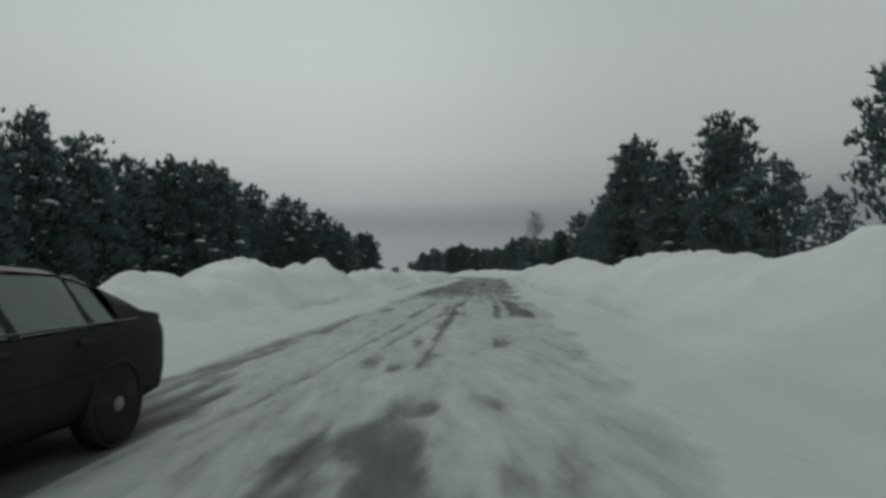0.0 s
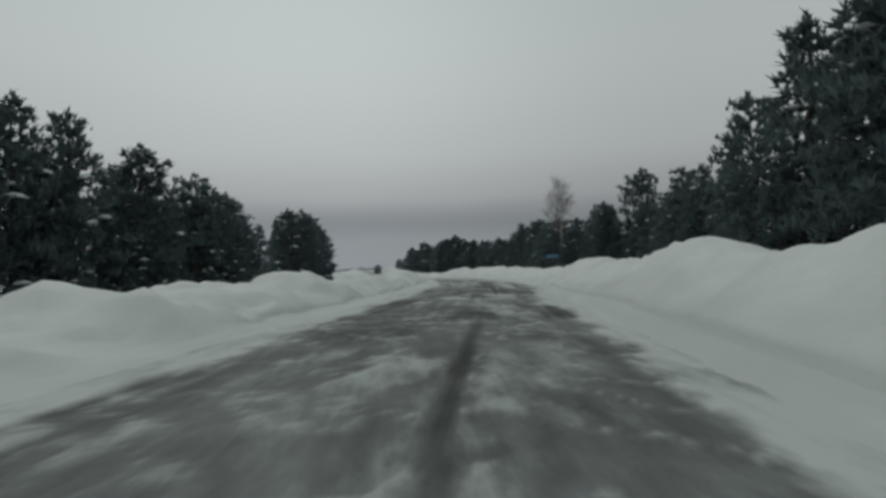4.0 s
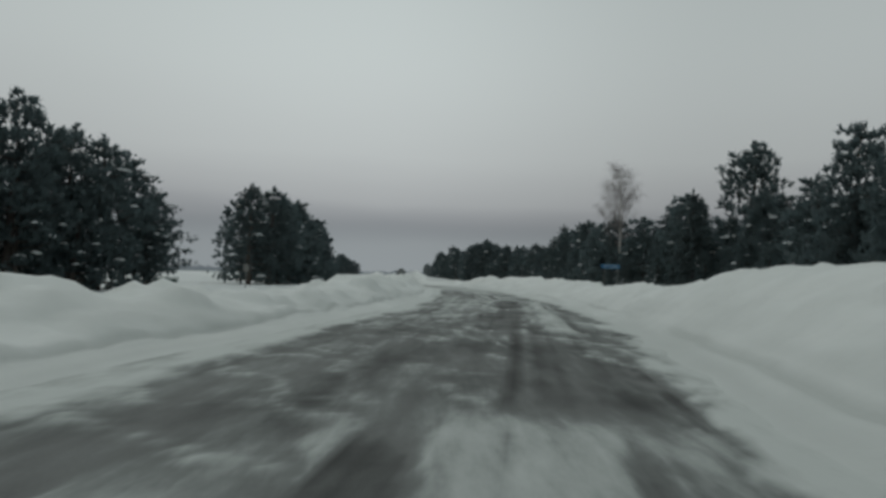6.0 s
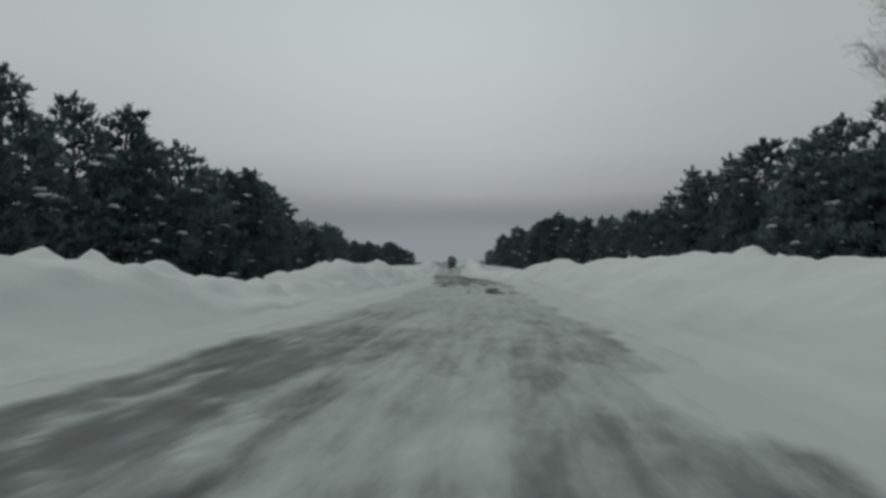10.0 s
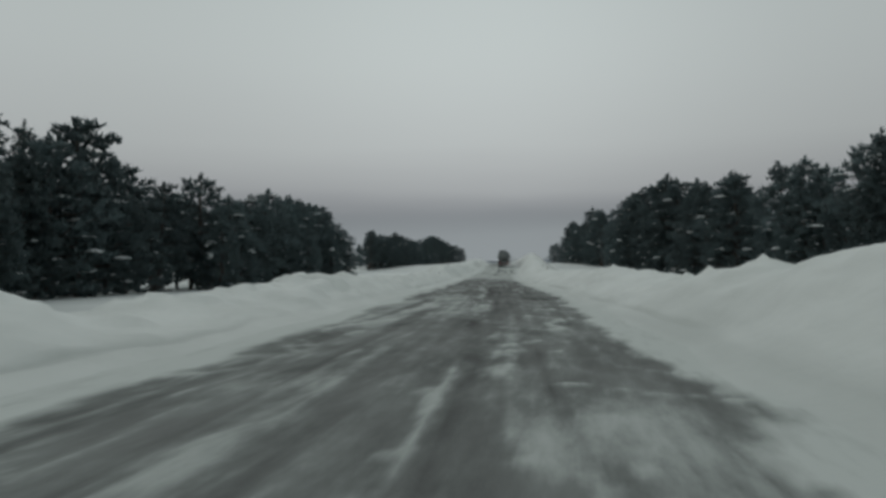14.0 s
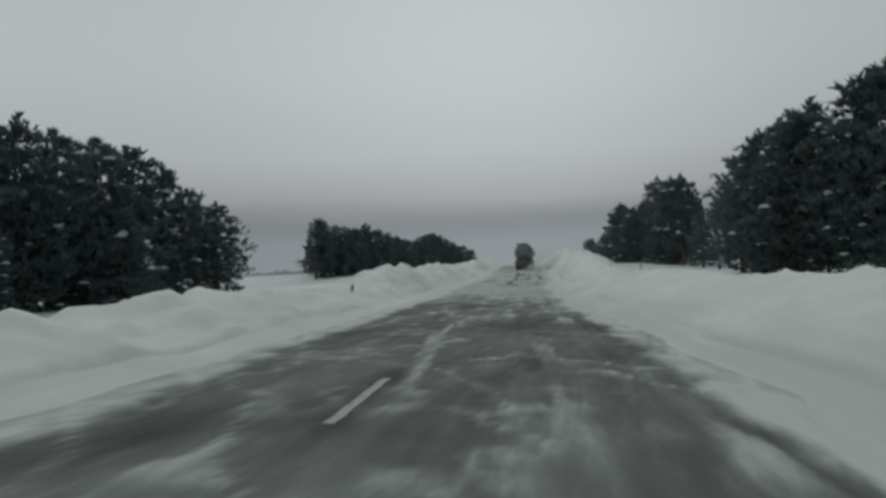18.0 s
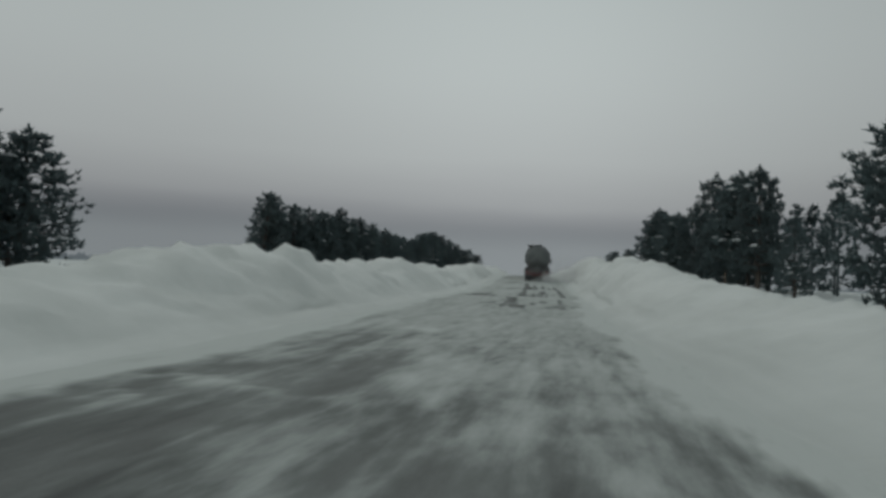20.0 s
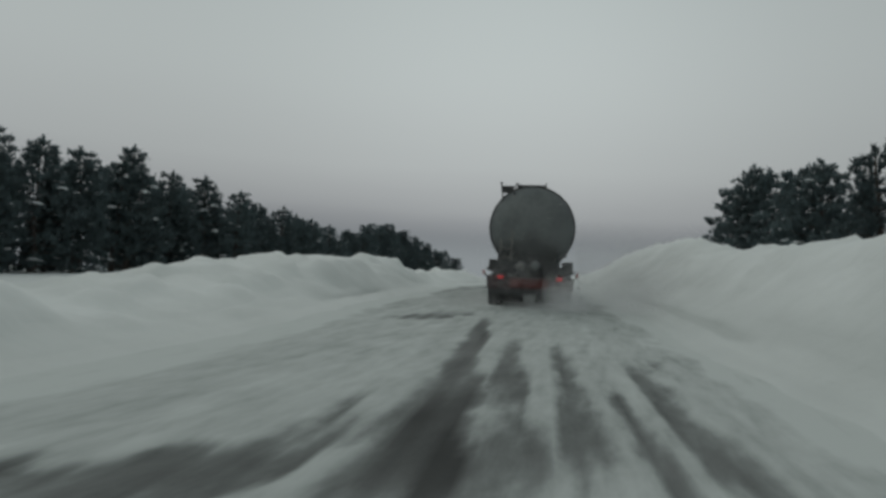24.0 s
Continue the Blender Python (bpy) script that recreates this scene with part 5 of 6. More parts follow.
fill(44, 100, 5.0, high_right, line_right, [P[1], P[3], S[0]], 0.40, 0.65, 0.2)
fill(100, 200, 4.2, lambda y: 8.2 + 0 * y, line_right, [S[0], S[1], P[1], P[4]], 0.80, 1.0, -0.5)
fill(102, 205, 5.5, lambda y: 8.0 + 0 * y, line_right, [P[3], P[5]], 0.38, 0.6, -1.8)
fill(205, 297, 5.2, high_right, line_right, [P[3], P[5], S[1]], 0.40, 0.66, -0.8)
fill(322, 358, 6.0, high_right, line_right, [P[3], P[1]], 0.50, 0.75, -0.4)
# the next clump along the right side, far on
for u, y, tall in ((17.0, 402, 6.2), (18.5, 409, 6.9), (20.5, 404, 7.2), (22.5, 411, 7.0), (24.5, 405, 6.8), (27.0, 412, 6.6), (29.0, 406, 5.8)):
    plant(P[1] if tall > 6.6 else P[5], u, y, tall, 1.35)
# snow-laden pines along the front of the left row
for u, y, tall in ((-22.0, 226.5, 5.4), (-22.2, 231.0, 4.2), (-21.9, 249.5, 5.2), (-22.8, 264.0, 5.6)):
    plant(P[7], u, y, tall, 1.35)


def back_woods(spans, label):
    """The trees behind the roadside rows, too deep in the wood to be told apart."""
    rnd = np.random.RandomState(5)
    sets = []
    for y0, y1, step, u_at, high, deep, low in spans:
        y = y0
        while y < y1:
            for back in deep:
                yy, u = y + rnd.uniform(-0.5, 0.5) * step, float(u_at(y)) + back + rnd.uniform(-1, 1)
                base = np.array((float(line_x(yy)) + u, yy, float(field_level(np.array(u), np.array(yy)))))
                tall = float(high(yy)) * rnd.uniform(low, 0.93)
                n = 140
                f = rnd.uniform(0.06, 1, n)
                reach = 2.1 * tall / 10 * (0.9 * (1 - f**2.2) + 0.15)
                a, q = rnd.uniform(0, 6.28, n), np.sqrt(rnd.uniform(0.1, 1, n))
                spots = base + np.stack([reach * q * np.cos(a), reach * q * np.sin(a), f * tall * 0.97], 1)
                sets.append(tuft_mesh(spots, rnd.uniform(0.32, 0.6, n), rnd, 5, thin=0.36))
                sets.append(limb_mesh([(base - (0, 0, 0.5), base + (0, 0, tall * 0.9), 0.15, 0.03)], 5))
            y += step
    ob = mesh_object("back_woods", *joined(*sets), M["needles"], flat=True)
    return tagged(ob, label, "woods", "", "stuff")


back_woods([(20, 117, 4.2, line_left, high_left, (-3.0, -7.5), 0.82), (151, 184, 4.0, line_left, high_left, (-3.0,), 0.72), (158, 184, 4.0, line_left, high_left, (-6.5,), 0.72), (186, 270, 4.0, line_left, high_left, (-3.0, -7.0), 0.84), (327, 452, 5.5, line_left, high_left, (-3.0, -6.5), 0.7),
            (54, 100, 4.5, line_right, high_right, (3.0, 7.0), 0.5), (100, 206, 3.6, line_right, lambda y: 8.8 + 0 * y, (2.5, 6.5), 0.85), (206, 296, 4.0, line_right, high_right, (3.0, 7.0), 0.72), (320, 359, 5.0, line_right, high_right, (3.0, 7.0), 0.7)],
           "dense dark pine wood behind the roadside rows of trees")


# ---- the road sign, post, shelter and stakes ----
def village_sign():
    r = thing("road_sign", Matrix.Translation(place(12.1, 140.0, 0)) @ Matrix.Rotation(radians(heading(148)), 4, "Z"), "blue village name sign on two grey posts", "road sign")
    board = part("sign_board", boxed(0, 0, 2.80, 1.8, 0.03, 0.42, 0.01), M["blue"], r)
    part("border", boxed(0, -0.019, 2.985, 1.72, 0.006, 0.018), M["white"], board)
    part("border", boxed(0, -0.019, 2.615, 1.72, 0.006, 0.018), M["white"], board)
    for k, w in enumerate((0.11, 0.10, 0.12, 0.10, 0.11, 0.12, 0.10, 0.11)):
        part("letter_bar", boxed(-0.63 + 0.18 * k, -0.019, 2.80, w, 0.006, 0.16), M["white"], board)
    for x in (-0.6, 0.72):
        part("post", tube(bmesh.new(), (x, 0.04, -0.4), (x, 0.04, 2.95), 0.035, 0.035, 10), M["post"], r)


def back_of_sign():
    r = thing("road_sign", Matrix.Translation(place(-20.1, 130.3, -0.25)) @ Matrix.Rotation(radians(heading(136)), 4, "Z"), "back of a small grey road sign on a post in snow", "road sign")
    part("plate", boxed(0, 0, 1.75, 0.46, 0.02, 0.62, 0.008), M["post"], r)
    part("post", tube(bmesh.new(), (0, 0.03, -0.5), (0, 0.03, 2.05), 0.035, 0.035, 10), M["post"], r)
    part("bracket", boxed(0, 0.02, 1.75, 0.3, 0.025, 0.04), M["post"], r)


def shelter():
    base = Vector((-13.33, 135.40, float(field_level(np.array(-28.61), np.array(135.40))) - 0.72))
    r = thing("shelter", Matrix.Translation(base) @ Matrix.Rotation(radians(8), 4, "Z"), "small green wayside shelter with thick snow on its roof", "shelter")
    part("side_wall", boxed(-0.85, 0, 0.5, 0.08, 1.2, 1.3, 0.01), M["green"], r)
    part("side_wall", boxed(0.75, 0, 0.5, 0.3, 1.2, 1.3, 0.01), M["green"], r)
    part("back_wall", boxed(-0.05, 0.62, 0.5, 1.7, 0.06, 1.3, 0.01), M["green"], r)
    part("roof_board", boxed(0, 0, 1.18, 2.0, 1.5, 0.08, 0.01), M["green"], r)
    part("snow_cap", boxed(0, 0, 1.34, 2.1, 1.6, 0.26, 0.1), M["snow"], r, "thick rounded snow cap", flat=False)


def stake(u, y, tall, lean):
    r = thing("stake", Matrix.Translation(place(u, y, 0)) @ Matrix.Rotation(radians(lean), 4, "Y"), "thin weathered stake sticking out of the snow bank", "stake", "stakes in the banks")
    top = float((left_top if u < 0 else right_top)(y)) + tall
    part("shaft", tube(bmesh.new(), (0, 0, 0.2), (0, 0, top), 0.03, 0.022, 7), M["wood"], r)
    part("tip", tube(bmesh.new(), (0, 0, top - 0.002), (0.01, 0, top + 0.06), 0.022, 0.006, 7), M["wood"], r)


village_sign()
back_of_sign()
shelter()
def marker_stub():
    base = place(-7.45, 258.2, 0.0)
    r = thing("marker_post", Matrix.Translation(base) @ Matrix.Rotation(radians(5), 4, "Y"), "dark stub of a marker post sticking out of the bank", "post")
    part("stub", tube(bmesh.new(), (0, 0, 0.25), (0, 0, 0.86), 0.06, 0.055, 9), M["dark"], r)
    part("cap", lathe(bmesh.new(), [(0.86, 0.06), (0.9, 0.062), (0.93, 0.04), (0.94, 0.01)], "z", 9), M["fresh"], r, "small cap of snow", flat=False)


marker_stub()
stake(6.0, 264.5, 0.5, 4)
stake(6.2, 276.0, 0.35, -3)


# ---- vehicles ----
def wheel(parent, x, y, r, wide, side, metal="rim"):
    w = part("wheel", lathe(bmesh.new(), [(-wide * 0.42, r * 0.3), (-wide * 0.36, r * 0.58), (wide * 0.36, r * 0.58), (wide * 0.42, r * 0.3)], "x", 20), M[metal], parent, flat=False)
    w.location = (x, y, r)
    part("tyre", lathe(bmesh.new(), [(-wide * 0.5, r * 0.62), (-wide * 0.5, r * 0.9), (-wide * 0.4, r), (wide * 0.4, r), (wide * 0.5, r * 0.9), (wide * 0.5, r * 0.62)], "x", 28), M["rubber"], w, flat=False)
    part("hub", lathe(bmesh.new(), [(side * wide * 0.40, r * 0.22), (side * wide * 0.52, r * 0.2), (side * wide * 0.55, r * 0.1)], "x", 12), M[metal], w, flat=False)
    return w


def tanker(m):
    """A tank semi-trailer with its tractor; the rear is at y = 0 and it faces +y."""
    r = thing("tank_truck", m, "dirty grey tanker semi-trailer seen from behind with red tail lamps", "truck")
    rad, cz, long = 1.23, 2.36, 10.6
    prof = [(0.16, 0.02), (0.162, 0.2), (0.17, 0.4), (0.19, 0.6), (0.22, 0.8), (0.26, 0.93), (0.31, 1.05), (0.42, 1.17), (0.56, rad), (long - 0.5, rad), (long - 0.3, 1.15), (long - 0.15, 0.9), (long - 0.05, 0.5), (long - 0.03, 0.02)]
    tank = part("tank", lathe(bmesh.new(), prof, "y", 48, 1.0, (0, 0, cz)), M["tank"], r, "grey dust-caked steel tank", flat=False)
    co = np.array([v.co for v in tank.data.vertices])
    spray = smooth(0.25, -0.55, co[:, 2] - cz + 0.5 * np.abs(co[:, 0]) + 0.5 * (layered(co[:, 0] * 2.5 + 9, co[:, 2] * 2.5, 23, 3) - 0.5)) * smooth(1.3, 0.5, co[:, 1])
    a = tank.data.attributes.new("soil_vignette", "FLOAT", "POINT")
    a.data.foreach_set("value", spray * 0.85)
    for y in (0.58, 2.9, 5.3, 7.7, 10.0):
        part("band", lathe(bmesh.new(), [(y - 0.05, rad + 0.005), (y - 0.04, rad + 0.025), (y + 0.04, rad + 0.025), (y + 0.05, rad + 0.005)], "y", 48, 1.0, (0, 0, cz)), M["tank"], tank, flat=False)
    part("rear_rim", lathe(bmesh.new(), [(0.50, rad + 0.004), (0.51, rad + 0.03), (0.55, rad + 0.03), (0.56, rad + 0.004)], "y", 48, 1.0, (0, 0, cz)), M["dark"], tank, flat=False)
    # walkway and hatches on top
    part("walkway", boxed(-0.05, 5.2, cz + rad + 0.02, 0.86, 9.4, 0.05, 0.01), M["dark"], r)
    for x in (-0.47, 0.37):
        part("walkway_edge", boxed(x, 5.2, cz + rad + 0.06, 0.03, 9.4, 0.10), M["dark"], r)
    for y in (2.2, 5.0, 7.8):
        part("hatch", lathe(bmesh.new(), [(0, 0.26), (0.1, 0.26), (0.14, 0.22), (0.16, 0.05)], "z", 18, 1.0, (0.1, y, cz + rad + 0.03)), M["tank"], r, flat=False)
    # ladder up the rear
    ladder = part("ladder", tube(bmesh.new(), (-0.88, 0.22, 1.35), (-0.88, 0.42, 3.1), 0.022, 0.022), M["post"], r)
    part("ladder_rail", tube(bmesh.new(), (-0.56, 0.1, 1.35), (-0.56, 0.32, 3.3), 0.022, 0.022), M["post"], ladder)
    part("ladder_rail", tube(bmesh.new(), (-0.88, 0.42, 3.1), (-0.96, 0.6, 3.72), 0.025, 0.025), M["dark"], ladder)
    part("ladder_rail", tube(bmesh.new(), (-0.56, 0.32, 3.3), (-0.52, 0.6, 3.68), 0.022, 0.022), M["dark"], ladder)
    part("ladder_gate", boxed(-0.76, 0.62, 3.50, 0.36, 0.03, 0.22, 0.008), M["dark"], ladder)
    for k in range(7):
        z = 1.45 + 0.27 * k
        part("rung", tube(bmesh.new(), (-0.88, 0.22 + (z - 1.35) * 0.114, z), (-0.56, 0.1 + (z - 1.35) * 0.113, z), 0.016, 0.016, 6), M["post"], ladder)
    # frame, cradle and rear beam
    for x in (-0.45, 0.45):
        part("chassis_beam", boxed(x, 5.0, 1.02, 0.14, 9.6, 0.24, 0.01), M["dark"], r)
    for y in (0.9, 3.6, 6.4, 9.2):
        part("cradle", boxed(0, y, 1.2, 1.5, 0.16, 0.34, 0.02), M["dark"], r)
    part("rear_crossbeam", boxed(0, 0.32, 1.12, 2.2, 0.12, 0.22, 0.02), M["dark"], r)
    bumper = part("bumper", boxed(0, 0.0, 0.72, 2.44, 0.12, 0.36, 0.02), M["bumper"], r, "dirt-covered dark red rear bumper beam")
    part("hazard_panel", boxed(-0.03, -0.068, 0.72, 1.08, 0.012, 0.24, 0.004), M["orange"], bumper, "faded orange-red reflective panel")
    for x in (-0.83, 0.83):
        housing = part("lamp_housing", boxed(x, -0.064, 0.86, 0.42, 0.02, 0.15, 0.006), M["plastic"], bumper)
        part("tail_lamp", boxed(x, -0.08, 0.87, 0.16, 0.02, 0.09, 0.006), M["tail"], housing, "lit red tail lamp")
        part("indicator", boxed(x + (0.14 if x > 0 else -0.14), -0.078, 0.86, 0.09, 0.016, 0.10, 0.005), M["orange"], housing)
        stalk = part("marker_arm", tube(bmesh.new(), (1.5 * x * 0.96, 0.02, 0.84), (1.58 * x, -0.02, 0.98), 0.02, 0.02), M["rubber"], bumper)
        part("marker_lamp", boxed(1.59 * x, -0.02, 1.0, 0.07, 0.06, 0.1, 0.01), M["lens"], stalk)
        part("mudflap", boxed(x * 0.8, 0.35, 0.42, 1.0, 0.02, 0.50, 0.004), M["rubber"], r)
        part("mudguard", boxed(1.34 * x, 2.6, 1.12, 0.36, 4.4, 0.06, 0.02), M["dark"], r)
        part("side_box", boxed(1.28 * x, 0.62, 1.22, 0.3, 0.5, 0.34, 0.03), M["dark"], r)
    part("underrun_bar", boxed(0, 0.1, 0.46, 2.36, 0.1, 0.12, 0.01), M["dark"], r)
    part("plate_bar", boxed(0.05, 0.042, 0.50, 0.52, 0.012, 0.11), M["dark"], r)
    valve = part("valve", lathe(bmesh.new(), [(-0.02, 0.05), (0.0, 0.13), (0.14, 0.13), (0.16, 0.06)], "y", 14, 1.0, (-0.28, 0.1, 1.22)), M["tank"], r, flat=False)
    part("valve_wheel", lathe(bmesh.new(), [(-0.06, 0.09), (-0.04, 0.1), (-0.03, 0.09)], "y", 14, 1.0, (-0.28, 0.1, 1.22)), M["post"], valve, flat=False)
    part("valve_cabinet", boxed(-0.1, 0.36, 1.36, 1.7, 0.3, 0.5, 0.03), M["dark"], r, "dark grimy valve housing below the tank")
    part("outlet_cap", lathe(bmesh.new(), [(0.05, 0.03), (0.06, 0.12), (0.14, 0.14), (0.24, 0.1)], "y", 14, 1.0, (0.14, 0.0, 1.24)), M["tank"], r, flat=False)
    part("outlet_pipe", tube(bmesh.new(), (0.14, 0.08, 1.22), (0.14, 0.6, 1.22), 0.09, 0.09, 14), M["tank"], r)
    part("hose_box", boxed(-1.1, 4.9, 1.0, 0.34, 3.0, 0.36, 0.03), M["dark"], r)
    part("hose_box", boxed(1.1, 4.9, 1.0, 0.34, 3.0, 0.36, 0.03), M["dark"], r)
    for y in (1.1, 2.4, 3.7):
        part("axle", tube(bmesh.new(), (-0.95, y, 0.5), (0.95, y, 0.5), 0.07, 0.07, 10), M["dark"], r)
        for s in (-1, 1):
            wheel(r, s * 1.04, y, 0.5, 0.36, s)
    # tractor
    part("cab_body", cab_shape(), M["cab"], r, "grey lorry cab")
    part("windscreen", boxed(0, 13.82, 2.45, 2.1, 0.04, 0.85, 0.01), M["glass"], r)
    for s in (-1, 1):
        part("side_window", boxed(s * 1.215, 13.2, 2.45, 0.02, 0.8, 0.7, 0.006), M["glass"], r)
        arm = part("mirror_arm", tube(bmesh.new(), (s * 1.2, 13.6, 2.75), (s * 1.46, 13.6, 2.75), 0.02, 0.02), M["plastic"], r)
        part("mirror", boxed(s * 1.46, 13.6, 2.5, 0.2, 0.1, 0.55, 0.03), M["plastic"], arm)
        part("fuel_tank", lathe(bmesh.new(), [(10.6, 0.05), (10.62, 0.3), (11.5, 0.3), (11.52, 0.05)], "y", 20, 1.0, (s * 0.95, 0, 0.75)), M["rim"], r, flat=False)
        for y in (9.9, 13.1):
            wheel(r, s * 1.04, y, 0.5, 0.36, s)
    part("tractor_frame", boxed(0, 11.2, 0.82, 0.9, 4.6, 0.22, 0.02), M["dark"], r)
    part("exhaust_stack", tube(bmesh.new(), (-1.0, 11.75, 1.0), (-1.0, 11.75, 3.3), 0.07, 0.07, 12), M["chrome"], r)
    return r


def snow_spray(m, count):
    """Fine snow whirled up by the wheels: it hangs low behind the rear and drifts off to the right."""
    rnd = np.random.RandomState(17)
    n = count // 2
    low = np.stack([rnd.normal(0.8, 1.1, n), rnd.normal(-0.6, 1.3, n), np.abs(rnd.normal(0, 0.6, n)) + 0.03], 1)
    plume = np.stack([rnd.normal(2.4, 1.0, n), rnd.normal(2.0, 3.0, n), np.abs(rnd.normal(0, 1.15, n)) + 0.05], 1)
    p = np.concatenate([low, plume])
    thin = layered(p[:, 0] / 1.1 + 40, p[:, 2] / 0.8 + p[:, 1] / 2.5, 83, 3)
    p = p[(p[:, 2] < 3.0) & (p[:, 0] < 5.0) & (p[:, 1] > -4.0) & (rnd.rand(len(p)) < smooth(0.3, 0.62, thin)) & ((p[:, 1] < -0.15) | (p[:, 0] > 1.4) | (p[:, 2] < 0.3))]
    n = len(p)
    a, b = rnd.normal(size=(n, 3)), rnd.normal(size=(n, 3))
    a /= np.linalg.norm(a, axis=1)[:, None]
    b = np.cross(a, b)
    b /= np.linalg.norm(b, axis=1)[:, None]
    r = rnd.uniform(0.005, 0.0085, (n, 1))
    verts = np.stack([p + a * r, p - 0.5 * a * r + 0.87 * b * r, p - 0.5 * a * r - 0.87 * b * r], 1).reshape(-1, 3)
    me = bpy.data.meshes.new("snow_spray")
    me.vertices.add(len(verts))
    me.vertices.foreach_set("co", verts.ravel())
    me.loops.add(len(verts))
    me.loops.foreach_set("vertex_index", np.arange(len(verts)))
    me.polygons.add(n)
    me.polygons.foreach_set("loop_start", np.arange(n) * 3)
    me.update(calc_edges=True)
    me.materials.append(M["flake"])
    ob = new("snow_spray", me)
    ob.matrix_world = m
    return tagged(ob, "cloud of fine snow whirled up behind the tanker's wheels", "snow", "", "stuff")


def cab_shape():
    bm = boxed(0, 12.95, 1.95, 2.44, 1.8, 2.2, 0.12)
    box(bm, 0, 12.7, 3.2, 2.2, 1.3, 0.4, 0.1)
    box(bm, 0, 13.85, 0.75, 2.4, 0.2, 0.5, 0.05)
    return bm


tanker_pose = Matrix.Translation(place(-0.30, 318.8, 0.0)) @ Matrix.Rotation(radians(heading(321)), 4, "Z")
tanker(tanker_pose)
snow_spray(tanker_pose, 420000)


def car_sections():
    """Half-width, floor, sill, shoulder and roof heights along a sedan; x runs from the nose (0) to the tail."""
    return [
        (0.00, 0.60, 0.30, 0.45, 0.58, 0.60), (0.15, 0.74, 0.22, 0.45, 0.68, 0.70), (0.6, 0.83, 0.20, 0.45, 0.78, 0.82), (1.15, 0.85, 0.20, 0.45, 0.86, 0.92),
        (1.35, 0.85, 0.20, 0.45, 0.89, 0.97), (1.75, 0.86, 0.20, 0.45, 0.90, 1.20), (2.1, 0.86, 0.20, 0.45, 0.91, 1.38), (2.7, 0.86, 0.20, 0.45, 0.92, 1.42),
        (3.2, 0.86, 0.20, 0.45, 0.93, 1.39), (3.6, 0.86, 0.20, 0.45, 0.94, 1.27), (3.8, 0.855, 0.20, 0.46, 0.945, 1.15), (3.95, 0.85, 0.20, 0.46, 0.95, 1.035), (4.2, 0.83, 0.22, 0.48, 0.94, 0.995), (4.34, 0.78, 0.25, 0.50, 0.90, 0.955), (4.42, 0.73, 0.29, 0.50, 0.80, 0.84), (4.46, 0.66, 0.34, 0.50, 0.70, 0.72)]


def car_outline(x, half, floor, sill, shoulder, roof):
    """One half of a section from the belly up to the middle of the roof."""
    tumble = max(roof - shoulder, 0.0)
    inner = half - 0.30 * min(tumble / 0.45, 1.0) if tumble > 0.05 else half * 0.9
    return [(0.0, floor), (half * 0.8, floor), (half * 0.97, floor + 0.09), (half, sill), (half, (sill + shoulder) / 2 + 0.05), (half * 0.985, shoulder - 0.05), (half * 0.95, shoulder),
            (half * 0.95 + (inner - half * 0.95) * 0.5, shoulder + tumble * 0.5), (inner, roof - 0.05 * min(tumble * 3, 1)), (inner * 0.8, roof - 0.008), (0.0, roof + 0.012)]


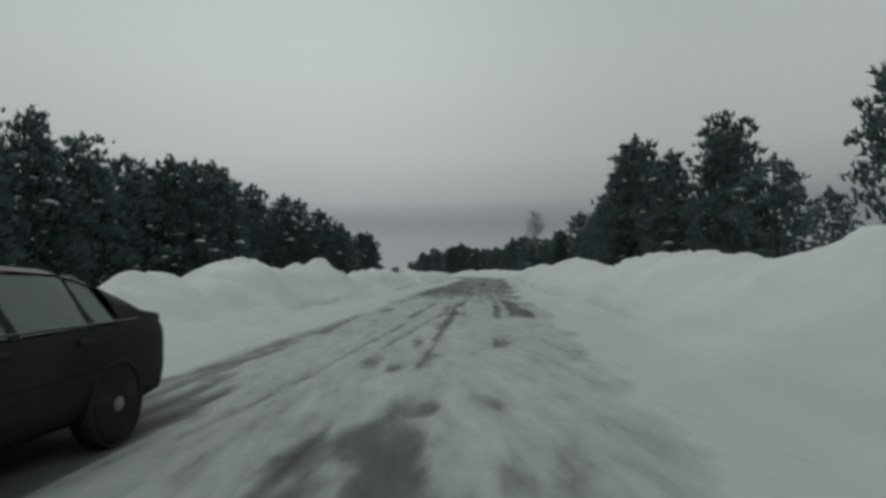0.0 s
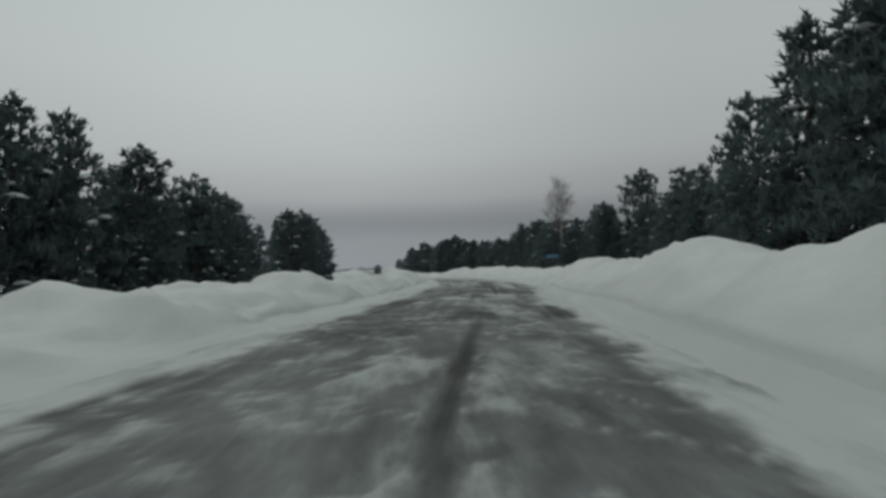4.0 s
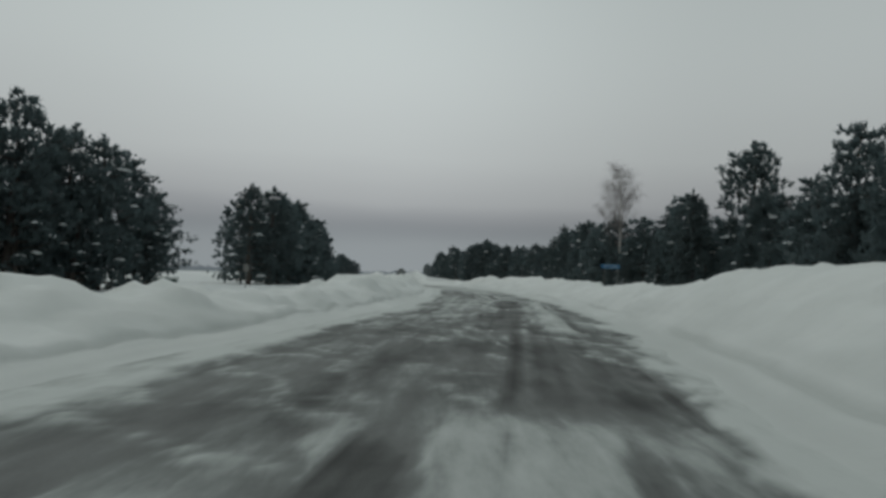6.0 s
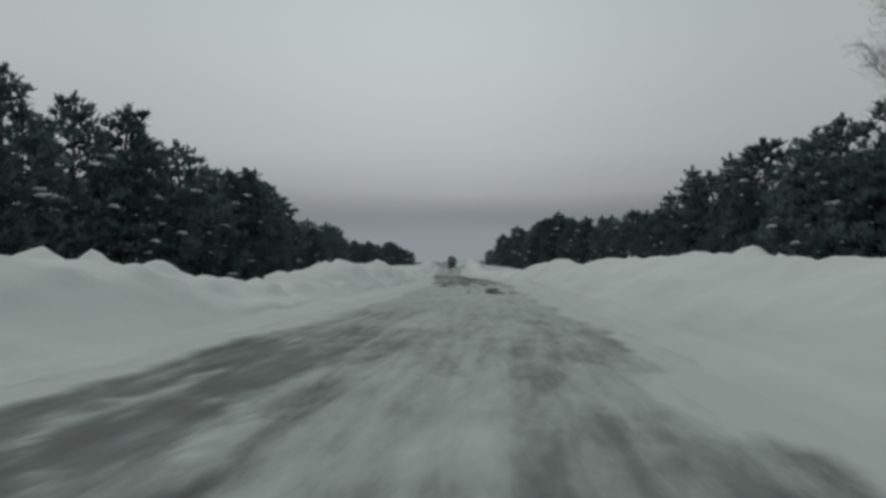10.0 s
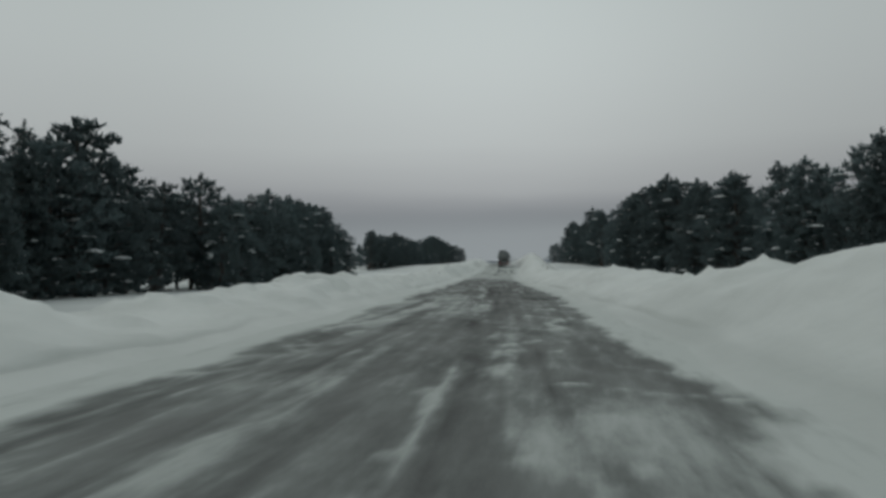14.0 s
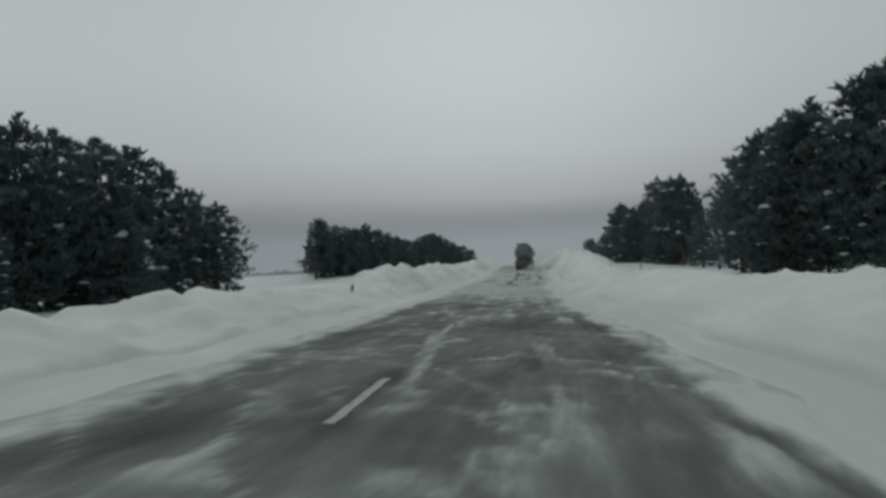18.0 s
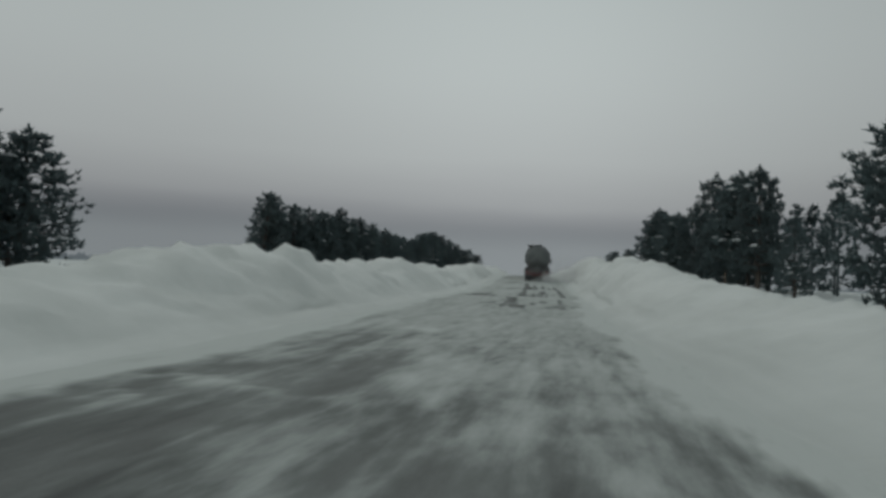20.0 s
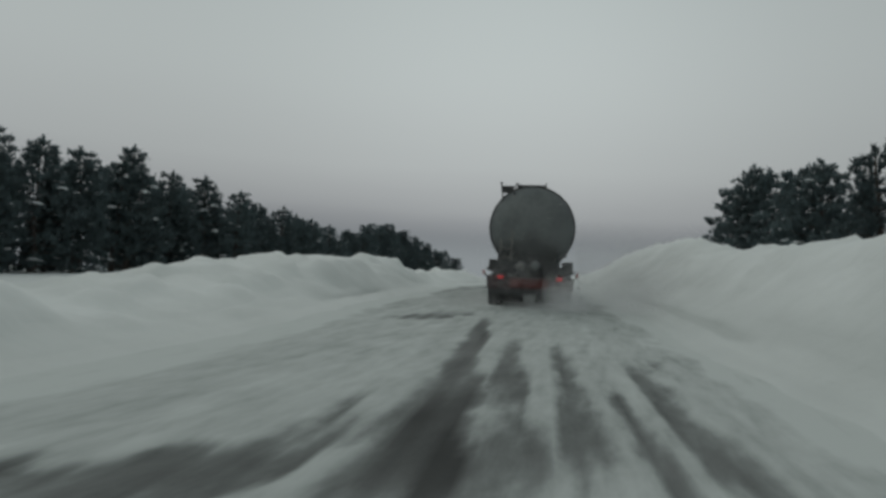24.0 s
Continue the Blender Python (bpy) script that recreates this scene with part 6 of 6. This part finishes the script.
def sedan(m):
    """A sedan facing -y; y = 0 at the nose and its tail towards +y."""
    r = thing("sedan_car", m, "dark grimy sedan standing in the snowy oncoming lane", "car")
    bm = bmesh.new()
    rings = []
    for sec in car_sections():
        half = car_outline(*sec)
        loop = [(x, z) for x, z in half] + [(-x, z) for x, z in reversed(half[1:-1])]
        rings.append([bm.verts.new((x, sec[0], z)) for x, z in loop])
    n = len(rings[0])
    for i, (a, b) in enumerate(zip(rings, rings[1:])):
        for k in range(n):
            if 5 <= i <= 8 and k in (6, 7, n - 7, n - 8):
                continue  # the side windows' opening
            bm.faces.new((a[k], a[(k + 1) % n], b[(k + 1) % n], b[k]))
    bm.faces.new(rings[0])
    bm.faces.new(list(reversed(rings[-1])))
    bmesh.ops.recalc_face_normals(bm, faces=bm.faces)
    body = part("body", bm, M["paint"], r, flat=False)

    def side_x(y, z):
        secs = car_sections()
        for a, b in zip(secs, secs[1:]):
            if a[0] <= y <= b[0]:
                t = (y - a[0]) / (b[0] - a[0])
                o = car_outline(*[p + (q - p) * t for p, q in zip(a, b)])
                for (x0, z0), (x1, z1) in zip(o[2:], o[3:]):
                    if min(z0, z1) <= z <= max(z0, z1) and z1 != z0:
                        return x0 + (x1 - x0) * (z - z0) / (z1 - z0)
        return 0.8

    def pane(name, corners, s, mat, off=0.012, label=""):
        bm = bmesh.new()
        outer = [bm.verts.new((s * (side_x(y, z) + off), y, z)) for y, z in corners]
        inner = [bm.verts.new((s * (side_x(y, z) - 0.01), y, z)) for y, z in corners]
        bm.faces.new(outer)
        bm.faces.new(list(reversed(inner)))
        for k in range(len(outer)):
            j = (k + 1) % len(outer)
            bm.faces.new((outer[k], inner[k], inner[j], outer[j]))
        bmesh.ops.recalc_face_normals(bm, faces=bm.faces)
        return part(name, bm, mat, r, label)

    for s in (-1, 1):
        pane("front_pillar", [(1.72, 0.90), (2.06, 1.34), (2.16, 1.335), (1.86, 0.955), (1.84, 0.90)], s, M["paint"], 0.006)
        pane("roof_rail", [(2.04, 1.30), (2.12, 1.365), (2.7, 1.40), (3.22, 1.37), (3.60, 1.25), (3.55, 1.22), (3.2, 1.325), (2.7, 1.352), (2.14, 1.31)], s, M["paint"], 0.004)
        pane("door_pillar", [(2.42, 0.92), (2.42, 1.37), (2.51, 1.375), (2.51, 0.92)], s, M["paint"], 0.012)
        pane("door_pillar", [(3.21, 0.93), (3.21, 1.345), (3.27, 1.34), (3.29, 0.93)], s, M["paint"], 0.012)
        pane("rear_pillar", [(3.52, 0.93), (3.44, 1.31), (3.60, 1.26), (3.62, 0.93)], s, M["paint"], 0.005)
        pane("side_window", [(1.84, 0.93), (2.15, 1.32), (2.43, 1.345), (2.43, 0.93)], s, M["car_glass"], 0.0)
        pane("side_window", [(2.50, 0.93), (2.50, 1.345), (3.05, 1.335), (3.22, 1.315), (3.22, 0.94)], s, M["car_glass"], 0.0)
        pane("quarter_window", [(3.28, 0.945), (3.26, 1.30), (3.46, 1.25), (3.53, 0.95)], s, M["car_glass"], 0.0)
        seat = part("front_seat", boxed(s * 0.38, 2.62, 0.86, 0.46, 0.16, 0.62, 0.05), M["seat"], r)
        part("headrest", boxed(s * 0.38, 2.66, 1.24, 0.26, 0.1, 0.17, 0.04), M["seat"], seat)
        pane("chrome_strip", [(1.5, 0.950), (1.5, 0.960), (3.85, 0.968), (3.85, 0.958)], s, M["rim"], 0.016, "thin dull trim under the windows")
        pane("side_moulding", [(0.9, 0.52), (0.9, 0.58), (3.55, 0.60), (3.55, 0.54)], s, M["paint"], 0.018)
        for y in (2.28, 3.1):
            part("door_handle", boxed(s * 0.865, y, 0.84, 0.03, 0.17, 0.035, 0.01), M["plastic"], r)
        mirror = part("wing_mirror", boxed(s * 0.98, 1.72, 1.0, 0.2, 0.12, 0.14, 0.04), M["plastic"], r, flat=False)
        part("mirror_glass", boxed(s * 0.98, 1.783, 1.0, 0.16, 0.01, 0.11, 0.004), M["chrome"], mirror)
        for y in (0.83, 3.48):
            part("wheel_arch", lathe(bmesh.new(), [(s * 0.70, 0.345), (s * 0.872, 0.345), (s * 0.874, 0.33), (s * 0.70, 0.33)], "x", 26, 1.0, (0, y, 0.315)), M["plastic"], r, flat=False)
            wheel(r, s * 0.78, y, 0.305, 0.19, s, "post")
        part("headlight", boxed(s * 0.55, 0.13, 0.62, 0.36, 0.1, 0.14, 0.03, Matrix.Rotation(radians(s * 14), 4, "Z")), M["clear"], r)
        part("tail_light", boxed(s * 0.60, 4.37, 0.78, 0.28, 0.12, 0.16, 0.03, Matrix.Rotation(radians(s * -14), 4, "Z")), M["lens"], r)
    bench = part("rear_seat", boxed(0, 3.42, 0.80, 1.3, 0.18, 0.5, 0.06), M["seat"], r)
    for x in (-0.38, 0.38):
        part("headrest", boxed(x, 3.46, 1.08, 0.24, 0.09, 0.13, 0.03), M["seat"], bench)
    part("front_bumper", boxed(0, 0.06, 0.40, 1.4, 0.2, 0.18, 0.05), M["plastic"], r)
    part("rear_bumper", boxed(0, 4.38, 0.46, 1.42, 0.18, 0.18, 0.05), M["paint"], r)
    part("windscreen", slanted(1.40, 0.99, 2.02, 1.345, 0.66), M["glass"], r)
    part("rear_window", slanted(3.90, 1.085, 3.42, 1.325, 0.60), M["glass"], r)
    return r


def slanted(y0, z0, y1, z1, half):
    bm = bmesh.new()
    d = 0.022 if y1 > y0 else -0.022
    a = [bm.verts.new(p) for p in ((-half, y0 - d, z0 + 0.012), (half, y0 - d, z0 + 0.012), (half * 0.86, y1 - d, z1 + 0.012), (-half * 0.86, y1 - d, z1 + 0.012))]
    b = [bm.verts.new(v.co + Vector((0, d * 1.5, -0.03))) for v in a]
    bm.faces.new(a)
    bm.faces.new(list(reversed(b)))
    for k in range(4):
        bm.faces.new((a[k], b[k], b[(k + 1) % 4], a[(k + 1) % 4]))
    bmesh.ops.recalc_face_normals(bm, faces=bm.faces)
    return bm


sedan(Matrix.Translation(place(-3.55, 1.74, 0.02)) @ Matrix.Rotation(radians(heading(4)), 4, "Z") @ Matrix.Diagonal((0.95, 0.95, 0.90, 1)))
